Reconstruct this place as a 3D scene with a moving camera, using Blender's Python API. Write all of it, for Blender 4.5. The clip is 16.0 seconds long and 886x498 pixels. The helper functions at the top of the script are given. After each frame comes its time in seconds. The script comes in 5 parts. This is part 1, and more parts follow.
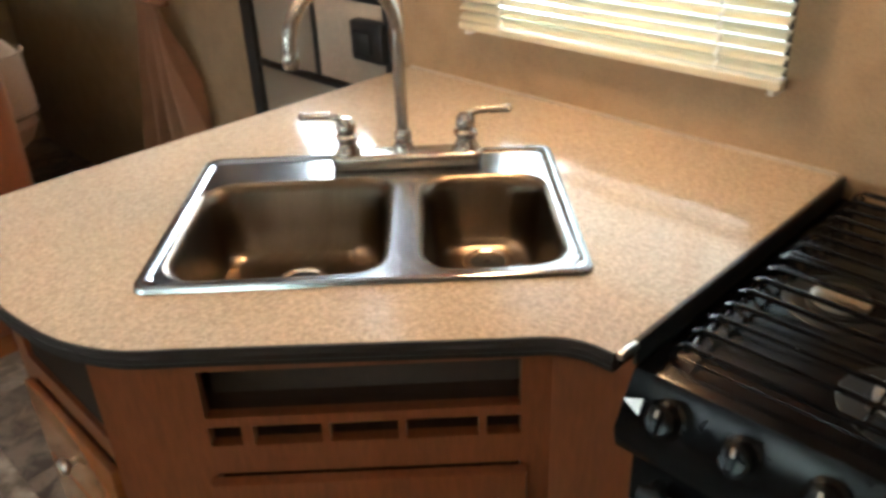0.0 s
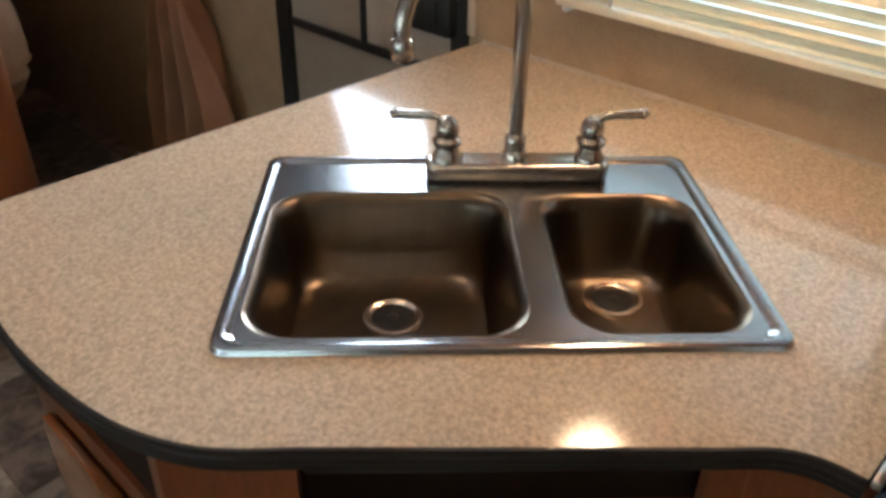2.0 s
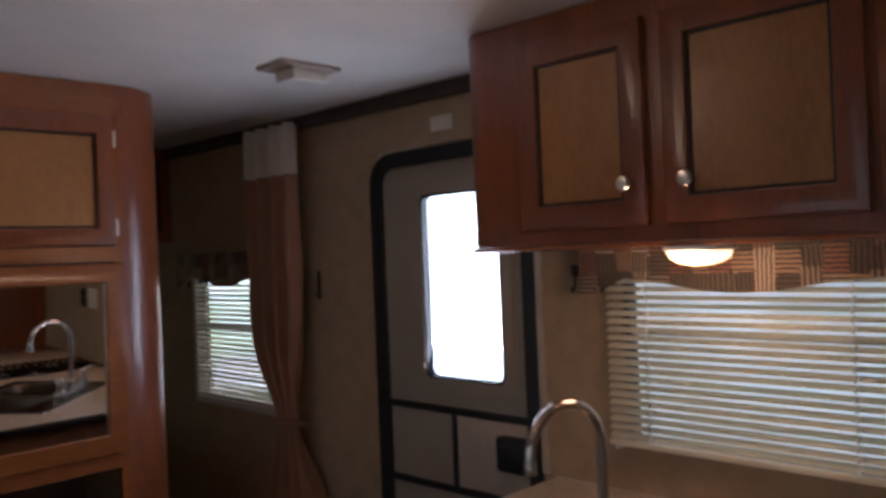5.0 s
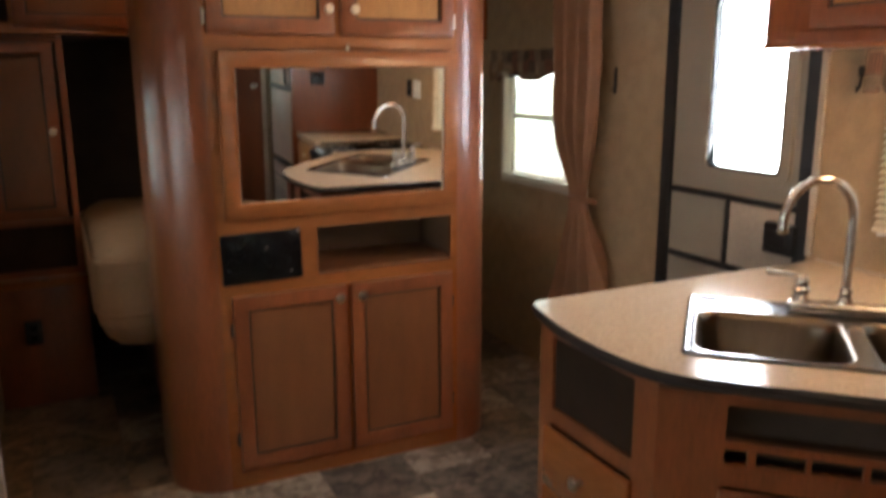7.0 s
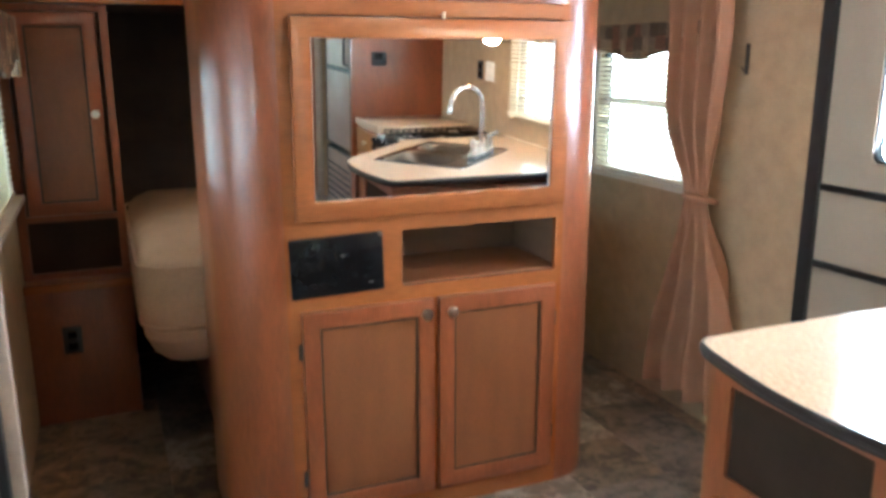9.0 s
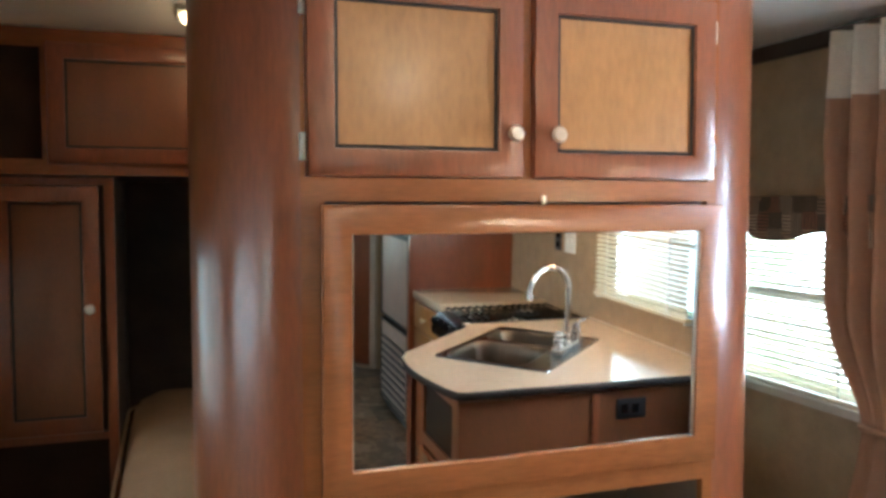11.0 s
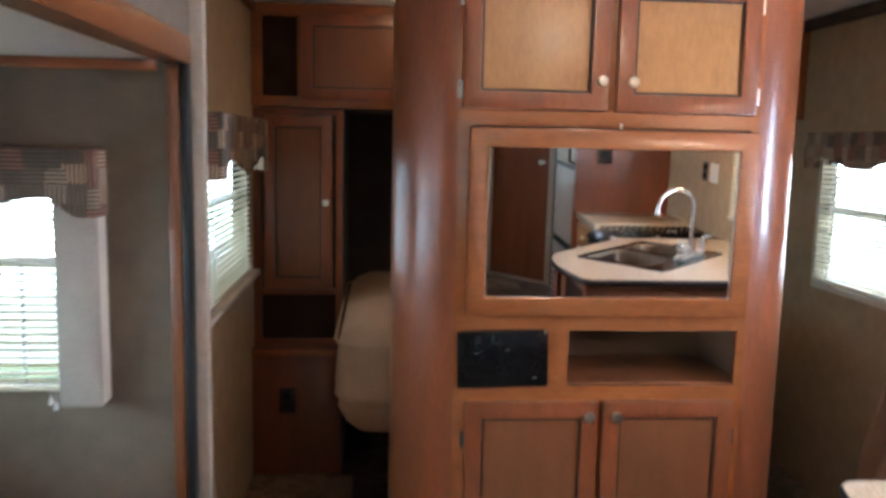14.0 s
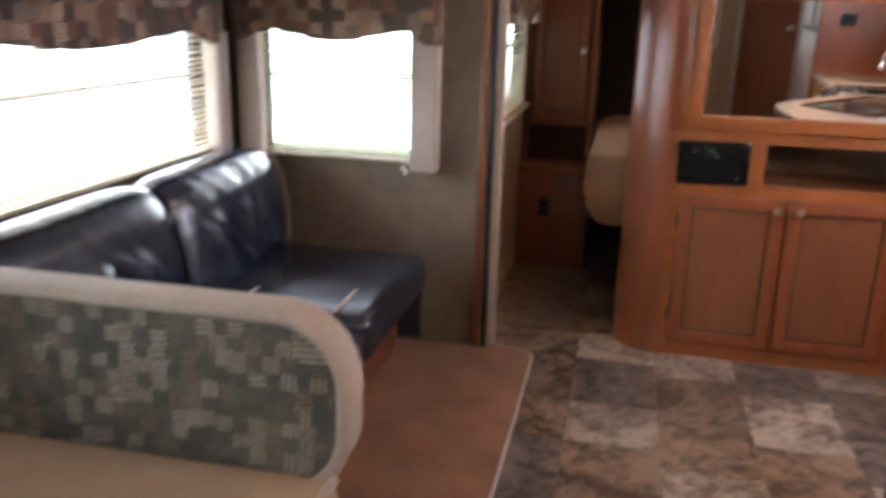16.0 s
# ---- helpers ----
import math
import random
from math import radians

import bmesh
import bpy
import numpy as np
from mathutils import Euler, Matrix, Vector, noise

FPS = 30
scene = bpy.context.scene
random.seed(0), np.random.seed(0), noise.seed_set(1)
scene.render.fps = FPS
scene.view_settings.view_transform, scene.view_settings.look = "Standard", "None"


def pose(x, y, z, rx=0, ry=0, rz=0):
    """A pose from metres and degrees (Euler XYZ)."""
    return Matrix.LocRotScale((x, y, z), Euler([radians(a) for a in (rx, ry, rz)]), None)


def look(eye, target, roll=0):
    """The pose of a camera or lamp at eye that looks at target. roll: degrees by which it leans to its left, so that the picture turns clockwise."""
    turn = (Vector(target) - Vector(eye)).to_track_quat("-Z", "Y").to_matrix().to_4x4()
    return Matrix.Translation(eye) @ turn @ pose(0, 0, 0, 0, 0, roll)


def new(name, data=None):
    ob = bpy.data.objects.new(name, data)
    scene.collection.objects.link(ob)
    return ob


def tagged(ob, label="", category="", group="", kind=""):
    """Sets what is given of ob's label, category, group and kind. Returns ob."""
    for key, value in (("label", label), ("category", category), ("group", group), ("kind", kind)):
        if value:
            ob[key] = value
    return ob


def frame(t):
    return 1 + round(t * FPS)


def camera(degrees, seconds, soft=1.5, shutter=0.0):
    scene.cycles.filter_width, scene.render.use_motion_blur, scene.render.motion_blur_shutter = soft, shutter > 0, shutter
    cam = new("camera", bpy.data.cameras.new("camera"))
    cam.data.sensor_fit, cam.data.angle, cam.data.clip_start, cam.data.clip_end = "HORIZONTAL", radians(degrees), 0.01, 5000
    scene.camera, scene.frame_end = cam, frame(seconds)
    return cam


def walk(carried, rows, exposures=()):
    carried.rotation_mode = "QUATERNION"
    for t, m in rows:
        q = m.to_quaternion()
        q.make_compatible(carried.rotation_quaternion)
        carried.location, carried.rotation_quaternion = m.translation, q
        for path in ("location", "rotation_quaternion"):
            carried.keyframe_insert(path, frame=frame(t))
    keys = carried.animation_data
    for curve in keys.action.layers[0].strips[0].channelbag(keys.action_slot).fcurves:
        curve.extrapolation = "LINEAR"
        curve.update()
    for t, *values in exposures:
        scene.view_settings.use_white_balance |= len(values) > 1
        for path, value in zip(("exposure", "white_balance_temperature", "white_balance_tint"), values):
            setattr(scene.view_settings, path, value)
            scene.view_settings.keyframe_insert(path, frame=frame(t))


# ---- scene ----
cam = camera(57.7, 16.0, soft=3.3, shutter=0.5)
PATH = [
    (0, (-0.088, -2.504, 1.496), (1.13, -1.248, 0.527), -2.5),
    (0.5, (-0.111, -2.44, 1.507), (1.063, -1.14, 0.541), 1.0),
    (1, (-0.076, -2.321, 1.492), (1.122, -1.067, 0.495), 1.2),
    (1.5, (-0.066, -2.219, 1.487), (1.146, -1.042, 0.418), 1.3),
    (2, (-0.045, -2.149, 1.481), (1.18, -0.991, 0.404), 1.1),
    (2.5, (-0.023, -2.075, 1.491), (1.29, -0.927, 0.513), 0.3),
    (3, (-0.067, -2.035, 1.515), (1.393, -0.888, 0.771), -0.2),
    (3.2, (-0.129, -2.059, 1.533), (1.409, -0.942, 0.912), -0.3),
    (5.3, (-0.722, -2.445, 1.605), (0.684, -1.022, 1.634), -1.7),
    (5.5, (-0.793, -2.444, 1.617), (0.53, -0.945, 1.554), -2.5),
    (6, (-0.874, -2.52, 1.569), (0.243, -0.866, 1.439), -2.1),
    (6.2, (-0.885, -2.574, 1.553), (0.172, -0.886, 1.37), -1.5),
    (6.5, (-0.882, -2.669, 1.548), (0.07, -0.931, 1.273), -0.6),
    (7, (-0.929, -2.796, 1.525), (-0.089, -1.034, 1.09), -0.3),
    (7.5, (-0.94, -2.776, 1.485), (-0.21, -1.026, 0.85), 1.0),
    (7.8, (-0.91, -2.728, 1.469), (-0.249, -0.952, 0.828), 1.2),
    (8, (-0.937, -2.665, 1.471), (-0.248, -0.902, 0.826), 1.6),
    (8.5, (-0.946, -2.471, 1.479), (-0.217, -0.699, 0.906), 0.6),
    (9, (-0.919, -2.266, 1.484), (-0.166, -0.473, 1.019), 0.0),
    (9.5, (-0.84, -2.024, 1.566), (-0.129, -0.194, 1.184), 0.1),
    (10, (-0.762, -1.783, 1.572), (-0.074, 0.075, 1.301), 0.0),
    (10.2, (-0.762, -1.646, 1.573), (-0.023, 0.204, 1.388), -0.1),
    (12.5, (-0.539, -1.464, 1.623), (-0.148, 0.495, 1.546), 0.7),
    (13, (-0.607, -1.745, 1.606), (-0.219, 0.211, 1.447), 0.6),
    (13.5, (-0.65, -2.09, 1.557), (-0.423, -0.114, 1.348), 1.8),
    (13.7, (-0.666, -2.219, 1.548), (-0.495, -0.242, 1.3), 1.7),
    (14, (-0.698, -2.419, 1.541), (-0.539, -0.443, 1.28), 1.2),
    (14.5, (-0.744, -2.785, 1.506), (-0.701, -0.828, 1.092), -0.0),
    (14.7, (-0.742, -2.938, 1.487), (-0.772, -0.976, 1.101), 0.9),
    (15, (-0.709, -3.127, 1.471), (-0.853, -1.18, 1.037), 2.5),
    (15.3, (-0.646, -3.241, 1.493), (-0.86, -1.314, 1.001), 1.6),
    (15.5, (-0.648, -3.331, 1.484), (-0.905, -1.394, 1.06), 1.1),
    (15.7, (-0.661, -3.406, 1.473), (-0.955, -1.482, 1.012), 1.1),
    (16, (-0.695, -3.492, 1.461), (-1.103, -1.618, 0.894), 1.4),
]
EXPOSURE = [(0, 0.4, 5400, 3), (0.5, 0.1, 5400, 4), (1.0, -0.2, 5200, 4), (1.5, -0.15, 5200, 5), (2.3, -0.3, 5200, 5), (3, -0.75, 5300, 14), (5.3, -1.75, 5200, 22), (5.7, -1.45, 5300, 20), (6.5, -0.2, 5600, 14), (7.0, 0.05, 5800, 12), (7.5, 0.7, 5800, 12),
            (8.5, 1.15, 5400, 8), (9, 1.4, 4900, 4), (9.5, 1.15, 4900, 2), (10, 0.75, 4900, 0), (12.5, 0.7, 4800, 2), (13.5, 0.75, 4800, 6), (14.5, 0.75, 4900, 12), (15, 0.7, 5000, 14), (15.5, 0.75, 5500, 20), (16, 0.72, 5500, 24)]
walk(cam, [(t, look(eye, aim, roll)) for t, eye, aim, roll in PATH], EXPOSURE)

# ---- world, lamps, exposure ----
world = bpy.data.worlds.new("world")
scene.world = world
world.use_nodes = True
_bg = world.node_tree.nodes["Background"]
_sky = world.node_tree.nodes.new("ShaderNodeTexSky")
_sky.sky_type, _sky.sun_disc = "NISHITA", False
_sky.sun_elevation, _sky.sun_rotation = radians(50), radians(120)
world.node_tree.links.new(_sky.outputs[0], _bg.inputs[0])
_bg.inputs[1].default_value = 0.1

W, CEIL, LEFT, SLIDE, REAR, FRONT, BEDL = 1.28, 2.14, -1.22, -2.43, -5.4, 1.95, -1.27


def lamp(name, kind, place, target, power, colour, size=0.1, size_y=0.0):
    data = bpy.data.lights.new(name, kind)
    data.energy, data.color = power, colour
    if kind == "AREA":
        data.shape, data.size, data.size_y = "RECTANGLE", size, size_y or size
    else:
        data.shadow_soft_size = size
    ob = new(name, data)
    ob.matrix_world = look(place, target)
    return ob


DAY = (1.0, 0.98, 0.93)
# The last entry is daylight for the added, unseen dinette window.
for px, py, pz, tx, ty, power, sx, sz in (
    (W + 0.12, -0.65, 1.47, -1, 0, 20, 0.37, 0.64), (W + 0.12, -1.6, 1.32, -1, 0, 0.7, 0.7, 0.56), (W + 0.12, 0.66, 1.26, -1, 0, 1.5, 0.72, 0.58),
    (BEDL - 0.12, 0.565, 1.31, 1, 0, 0.6, 0.85, 0.48), (-1.9, 0.02, 1.15, 0, -1, 1.7, 0.68, 0.62), (SLIDE - 0.12, -1.18, 1.15, 1, 0, 11.0, 1.6, 0.58), (SLIDE - 0.12, -3.05, 1.15, 1, 0, 2.6, 0.9, 0.58)):
    lamp("daylight", "AREA", (px, py, pz), (px + tx, py + ty, pz + (0.45 if power > 10 else -0.2)), power, DAY, sx, sz)
WARM = (1.0, 0.62, 0.31)
lamp("cabinet_light", "POINT", (0.94, -1.62, 1.505), (0.94, -1.62, 0), 11.0, WARM, 0.05)
for px, py, power in ((0.06, -1.17, 4.0), (-0.45, -2.75, 4.2), (-0.5, 0.9, 0.3)):
    lamp("ceiling_light", "POINT", (px, py, 2.0), (px, py, 0), power, (1.0, 0.68, 0.38), 0.06)

# ---- materials ----


def material(name, colour, rough=0.5, metal=0.0, vary=0.15, scale=8.0, stretch=(1, 1, 1), bump=0.1, fine=60.0, second=None, spec=0.5, coat=0.0):
    m = bpy.data.materials.new(name)
    m.use_nodes = True
    n, l = m.node_tree.nodes, m.node_tree.links
    b = n["Principled BSDF"]
    b.inputs["Roughness"].default_value, b.inputs["Metallic"].default_value = rough, metal
    b.inputs["Specular IOR Level"].default_value = spec
    b.inputs["Coat Weight"].default_value = coat
    b.inputs["Coat Roughness"].default_value = 0.15
    co, mp = n.new("ShaderNodeTexCoord"), n.new("ShaderNodeMapping")
    mp.inputs["Scale"].default_value = stretch
    l.new(co.outputs["Object"], mp.inputs[0])
    big, small = n.new("ShaderNodeTexNoise"), n.new("ShaderNodeTexNoise")
    for t, s, d in ((big, scale, 4), (small, fine, 6)):
        l.new(mp.outputs[0], t.inputs["Vector"])
        t.inputs["Scale"].default_value, t.inputs["Detail"].default_value = s, d
    mixed = n.new("ShaderNodeMix")
    mixed.data_type = "FLOAT"
    mixed.inputs[0].default_value = 0.45
    l.new(big.outputs[0], mixed.inputs[2])
    l.new(small.outputs[0], mixed.inputs[3])
    ramp = n.new("ShaderNodeValToRGB")
    other = second or [c * (1 - vary * 1.6) for c in colour]
    ramp.color_ramp.elements[0].position, ramp.color_ramp.elements[1].position = 0.35, 0.65
    ramp.color_ramp.elements[0].color = (*other, 1)
    ramp.color_ramp.elements[1].color = (*[min(1, c * (1 + vary * 0.6)) for c in colour], 1)
    l.new(mixed.outputs[0], ramp.inputs[0])
    l.new(ramp.outputs[0], b.inputs["Base Color"])
    if bump:
        bp = n.new("ShaderNodeBump")
        bp.inputs["Strength"].default_value, bp.inputs["Distance"].default_value = bump, 0.004
        l.new(mixed.outputs[0], bp.inputs["Height"])
        l.new(bp.outputs[0], b.inputs["Normal"])
    return m


WOOD = material("cherry wood", (0.215, 0.061, 0.019), 0.32, vary=0.2, scale=2.6, stretch=(4, 4, 0.7), fine=34, bump=0.035, coat=0.3)
WOOD_H = material("cherry wood, grain across", (0.265, 0.086, 0.023), 0.27, vary=0.17, scale=2.6, stretch=(0.7, 0.7, 5), fine=34, bump=0.03, coat=0.4)
NICHE = material("brown veneer lining", (0.13, 0.07, 0.038), 0.6, vary=0.15, scale=3, stretch=(1, 1, 4), fine=40, bump=0.04)
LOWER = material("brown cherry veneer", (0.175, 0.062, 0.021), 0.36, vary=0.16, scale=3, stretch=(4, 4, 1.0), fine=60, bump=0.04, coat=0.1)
SMOKED = material("smoked patterned glass", (0.06, 0.055, 0.045), 0.12, vary=0.3, scale=30, fine=120, bump=0.2)
PADDING = material("grey fawn padded cloth", (0.36, 0.3, 0.25), 0.85, vary=0.1, scale=9, fine=180, bump=0.25)
PANEL = material("maple veneer", (0.35, 0.155, 0.043), 0.34, vary=0.16, scale=3, stretch=(3, 3, 1.0), fine=30, bump=0.03, coat=0.15)
DARK = material("dark glazed groove", (0.02, 0.012, 0.01), 0.6)
# Lining darkened to hold the recesses' shade; NICHE is its lighter copy.
INSIDE = material("cabinet inside, shade in colour", (0.05, 0.028, 0.018), 0.85)
WALL = material("beige wallboard", (0.36, 0.25, 0.145), 0.75, vary=0.12, scale=14, fine=160, bump=0.12)
CEILM = material("ceiling vinyl", (0.86, 0.83, 0.78), 0.8, vary=0.05, scale=5, fine=200, bump=0.1)
COUNTER = material("speckled laminate", (0.6, 0.475, 0.345), 0.13, vary=0.26, scale=170, fine=420, bump=0.015, spec=0.7)
EDGE = material("black edge moulding", (0.022, 0.015, 0.012), 0.6, spec=0.3)
STEEL = material("brushed steel", (0.33, 0.33, 0.345), 0.2, 1.0, vary=0.08, scale=4, stretch=(1, 20, 1), fine=60, bump=0.02)
CHROME = material("brushed nickel plate", (0.52, 0.47, 0.42), 0.26, 1.0, vary=0.03, bump=0.0)
NICKEL = material("satin nickel", (0.7, 0.66, 0.6), 0.28, 1.0, vary=0.05, bump=0.0)
BLACK = material("black enamel", (0.006, 0.006, 0.0065), 0.2, vary=0.2, bump=0.015, spec=0.22)
HEAD = material("dark brown padding", (0.06, 0.038, 0.026), 0.8, vary=0.25, fine=150, bump=0.2)
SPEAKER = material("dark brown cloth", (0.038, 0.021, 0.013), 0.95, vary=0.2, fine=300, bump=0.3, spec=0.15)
BLACKM = material("black plastic", (0.012, 0.012, 0.013), 0.45, vary=0.2, bump=0.03)
# Bluish base colour stands in for sky reflected on the leatherette.
LEATHER = material("black leatherette", (0.013, 0.02, 0.036), 0.26, vary=0.3, scale=10, fine=150, bump=0.1, spec=0.8, coat=0.25)
CARPET = material("brown carpet", (0.24, 0.12, 0.062), 0.95, vary=0.2, scale=5, fine=190, bump=0.8)
MATTRESS = material("quilted mattress ticking", (0.44, 0.27, 0.16), 0.85, vary=0.1, scale=6, fine=90, bump=0.3)
CURTAIN = material("tan curtain cloth", (0.3, 0.152, 0.085), 0.9, vary=0.12, scale=7, fine=200, bump=0.25)
SHEER = material("cream curtain heading", (0.62, 0.54, 0.44), 0.9, vary=0.1, fine=200, bump=0.2)
# Slat colour takes in some of the cabinet lamp's warm light.
BLIND = material("ivory blind slat, lamp warmth in colour", (0.74, 0.66, 0.5), 0.5, vary=0.05, bump=0.02)
WHITE = material("white plastic", (0.7, 0.68, 0.63), 0.45, vary=0.06, bump=0.03)
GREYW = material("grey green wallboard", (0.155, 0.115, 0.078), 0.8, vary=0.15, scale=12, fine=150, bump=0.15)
DOORM = material("moulded door skin", (0.29, 0.245, 0.19), 0.5, vary=0.06, scale=6, fine=150, bump=0.1)
FRIDGE = material("fridge front panel", (0.32, 0.24, 0.2), 0.4, vary=0.08, bump=0.03)
FABRIC = material("patterned upholstery", (0.2, 0.17, 0.12), 0.9, vary=0.6, scale=16, fine=120, bump=0.4, second=(0.035, 0.04, 0.035))
SEAT = material("tan seat cloth", (0.42, 0.3, 0.19), 0.9, vary=0.12, scale=8, fine=200, bump=0.3)
TAG = material("red sticker", (0.35, 0.03, 0.02), 0.5)
PIPING = material("beige welt", (0.45, 0.37, 0.29), 0.7, vary=0.1, bump=0.2)
VALANCE = material("patchwork valance cloth", (0.2, 0.13, 0.08), 0.9, vary=0.5, scale=14, fine=140, bump=0.4, second=(0.03, 0.026, 0.02))
MIRROR = material("mirror", (0.86, 0.86, 0.86), 0.01, 1.0, vary=0.0, bump=0.0)


def slate(name, light, dark, tones):
    """Mottled printed vinyl; every piece takes its own cut of the print and its own tone."""
    m = material(name, light, 0.3, vary=0.3, scale=4.0, fine=21, bump=0.12, second=dark)
    n, l = m.node_tree.nodes, m.node_tree.links
    add, times, info, place = n.new("ShaderNodeVectorMath"), n.new("ShaderNodeMath"), n.new("ShaderNodeObjectInfo"), n["Mapping"]
    times.operation = "MULTIPLY"
    times.inputs[1].default_value = 61.0
    l.new(info.outputs["Random"], times.inputs[0])
    l.new(place.inputs[0].links[0].from_socket, add.inputs[0])
    l.new(times.outputs[0], add.inputs[1])
    l.new(add.outputs[0], place.inputs[0])
    for k in n:
        if k.type == "TEX_NOISE":
            k.inputs["Distortion"].default_value = 1.6 if k.inputs["Scale"].default_value < 10 else 0.8
        if k.type == "VALTORGB":
            k.color_ramp.elements[0].position, k.color_ramp.elements[1].position = 0.42, 0.59
    vary_by_object(m, tones)
    return m



def glass():
    m = bpy.data.materials.new("window glass")
    m.use_nodes = True
    b = m.node_tree.nodes["Principled BSDF"]
    b.inputs["Transmission Weight"].default_value, b.inputs["Roughness"].default_value, b.inputs["IOR"].default_value = 1.0, 0.0, 1.1
    return m


GLASS = glass()


def vary_by_object(m, tones):
    """Each piece takes its own tone."""
    n, l = m.node_tree.nodes, m.node_tree.links
    b = n["Principled BSDF"]
    old = b.inputs["Base Color"].links[0].from_socket
    info, ramp, mix = n.new("ShaderNodeObjectInfo"), n.new("ShaderNodeValToRGB"), n.new("ShaderNodeMix")
    for i, t in enumerate(tones):
        e = ramp.color_ramp.elements[i] if i < 2 else ramp.color_ramp.elements.new(i / (len(tones) - 1))
        e.position, e.color = i / (len(tones) - 1), (*t, 1)
    mix.data_type, mix.blend_type = "RGBA", "MULTIPLY"
    mix.inputs[0].default_value = 1.0
    l.new(info.outputs["Random"], ramp.inputs[0])
    l.new(old, mix.inputs[6])
    l.new(ramp.outputs[0], mix.inputs[7])
    l.new(mix.outputs[2], b.inputs["Base Color"])


TILE = slate("brown slate look vinyl", (0.23, 0.165, 0.108), (0.06, 0.038, 0.025), [(0.8, 0.8, 0.78), (1.2, 1.1, 1.0)])
TILE_PALE = slate("pale slate look vinyl", (0.36, 0.295, 0.225), (0.13, 0.092, 0.062), [(0.85, 0.85, 0.85), (1.15, 1.12, 1.08)])
TILE_DARK = slate("dark slate look vinyl", (0.16, 0.128, 0.1), (0.045, 0.034, 0.027), [(0.85, 0.85, 0.88), (1.2, 1.15, 1.1)])


def translucent(m, share, colour):
    """Lets light through a thin sheet."""
    n, l = m.node_tree.nodes, m.node_tree.links
    b, out = n["Principled BSDF"], n["Material Output"]
    t, mix = n.new("ShaderNodeBsdfTranslucent"), n.new("ShaderNodeMixShader")
    t.inputs[0].default_value = (*colour, 1)
    mix.inputs[0].default_value = share
    l.new(b.outputs[0], mix.inputs[1])
    l.new(t.outputs[0], mix.inputs[2])
    l.new(mix.outputs[0], out.inputs[0])


translucent(BLIND, 0.08, (0.85, 0.8, 0.66))


def glow(name, colour, strength):
    m = bpy.data.materials.new(name)
    m.use_nodes = True
    b = m.node_tree.nodes["Principled BSDF"]
    b.inputs["Base Color"].default_value = (*colour, 1)
    b.inputs["Emission Color"].default_value, b.inputs["Emission Strength"].default_value = (*colour, 1), strength
    return m


def node(n, l, kind, *inputs, **settings):
    """A node with its settings and inputs, a socket or a number each."""
    k = n.new(kind)
    if "operation" in settings:
        k.operation = settings["operation"]
    for i, v in enumerate(inputs):
        if isinstance(v, bpy.types.NodeSocket):
            l.new(v, k.inputs[i])
        elif v is not None:
            k.inputs[i].default_value = v
    return k


def patchwork(m, scale, tones, share, stripe=26.0):
    """Woven blocks in a few tones, each striped upright or level."""
    n, l = m.node_tree.nodes, m.node_tree.links
    b = n["Principled BSDF"]
    old = b.inputs["Base Color"].links[0].from_socket
    xyz = node(n, l, "ShaderNodeSeparateXYZ", n.new("ShaderNodeTexCoord").outputs["Object"])
    along = node(n, l, "ShaderNodeMath", xyz.outputs[0], xyz.outputs[1], operation="ADD").outputs[0]
    flat = node(n, l, "ShaderNodeCombineXYZ", along, xyz.outputs[2]).outputs[0]
    v = n.new("ShaderNodeTexVoronoi")
    v.voronoi_dimensions, v.distance = "2D", "CHEBYCHEV"
    v.inputs["Scale"].default_value, v.inputs["Randomness"].default_value = scale, 0.4
    l.new(flat, v.inputs["Vector"])
    rgb = node(n, l, "ShaderNodeSeparateColor", v.outputs["Color"])
    ramp = n.new("ShaderNodeValToRGB")
    ramp.color_ramp.interpolation = "CONSTANT"
    for i, t in enumerate(tones):
        e = ramp.color_ramp.elements[i] if i < 2 else ramp.color_ramp.elements.new(i / len(tones))
        e.position, e.color = i / len(tones), (*t, 1)
    l.new(rgb.outputs[0], ramp.inputs[0])
    waves = []
    for axis in ("X", "Y"):
        w = n.new("ShaderNodeTexWave")
        w.bands_direction = axis
        w.inputs["Scale"].default_value, w.inputs["Distortion"].default_value, w.inputs["Detail Scale"].default_value = stripe, 2.0, 1.5
        l.new(flat, w.inputs["Vector"])
        waves.append(w.outputs[1])
    upright = node(n, l, "ShaderNodeMath", rgb.outputs[1], 0.4, operation="GREATER_THAN").outputs[0]
    pick = n.new("ShaderNodeMix")
    for i, k in ((0, upright), (2, waves[1]), (3, waves[0])):
        l.new(k, pick.inputs[i])
    dark, mix = n.new("ShaderNodeMix"), n.new("ShaderNodeMix")
    for k in (dark, mix):
        k.data_type = "RGBA"
    l.new(pick.outputs[0], dark.inputs[0])
    dark.inputs[6].default_value = (0.03, 0.024, 0.018, 1)
    l.new(ramp.outputs[0], dark.inputs[7])
    mix.inputs[0].default_value = share
    l.new(old, mix.inputs[6])
    l.new(dark.outputs[2], mix.inputs[7])
    l.new(mix.outputs[2], b.inputs["Base Color"])


patchwork(FABRIC, 27, [(0.07, 0.075, 0.055), (0.4, 0.33, 0.24), (0.12, 0.12, 0.09), (0.24, 0.17, 0.11), (0.09, 0.09, 0.07), (0.46, 0.4, 0.32)], 0.7, 24)
patchwork(VALANCE, 19, [(0.1, 0.07, 0.05), (0.48, 0.29, 0.17), (0.14, 0.105, 0.075), (0.6, 0.44, 0.3), (0.3, 0.13, 0.08), (0.36, 0.26, 0.18)], 0.85, 28)

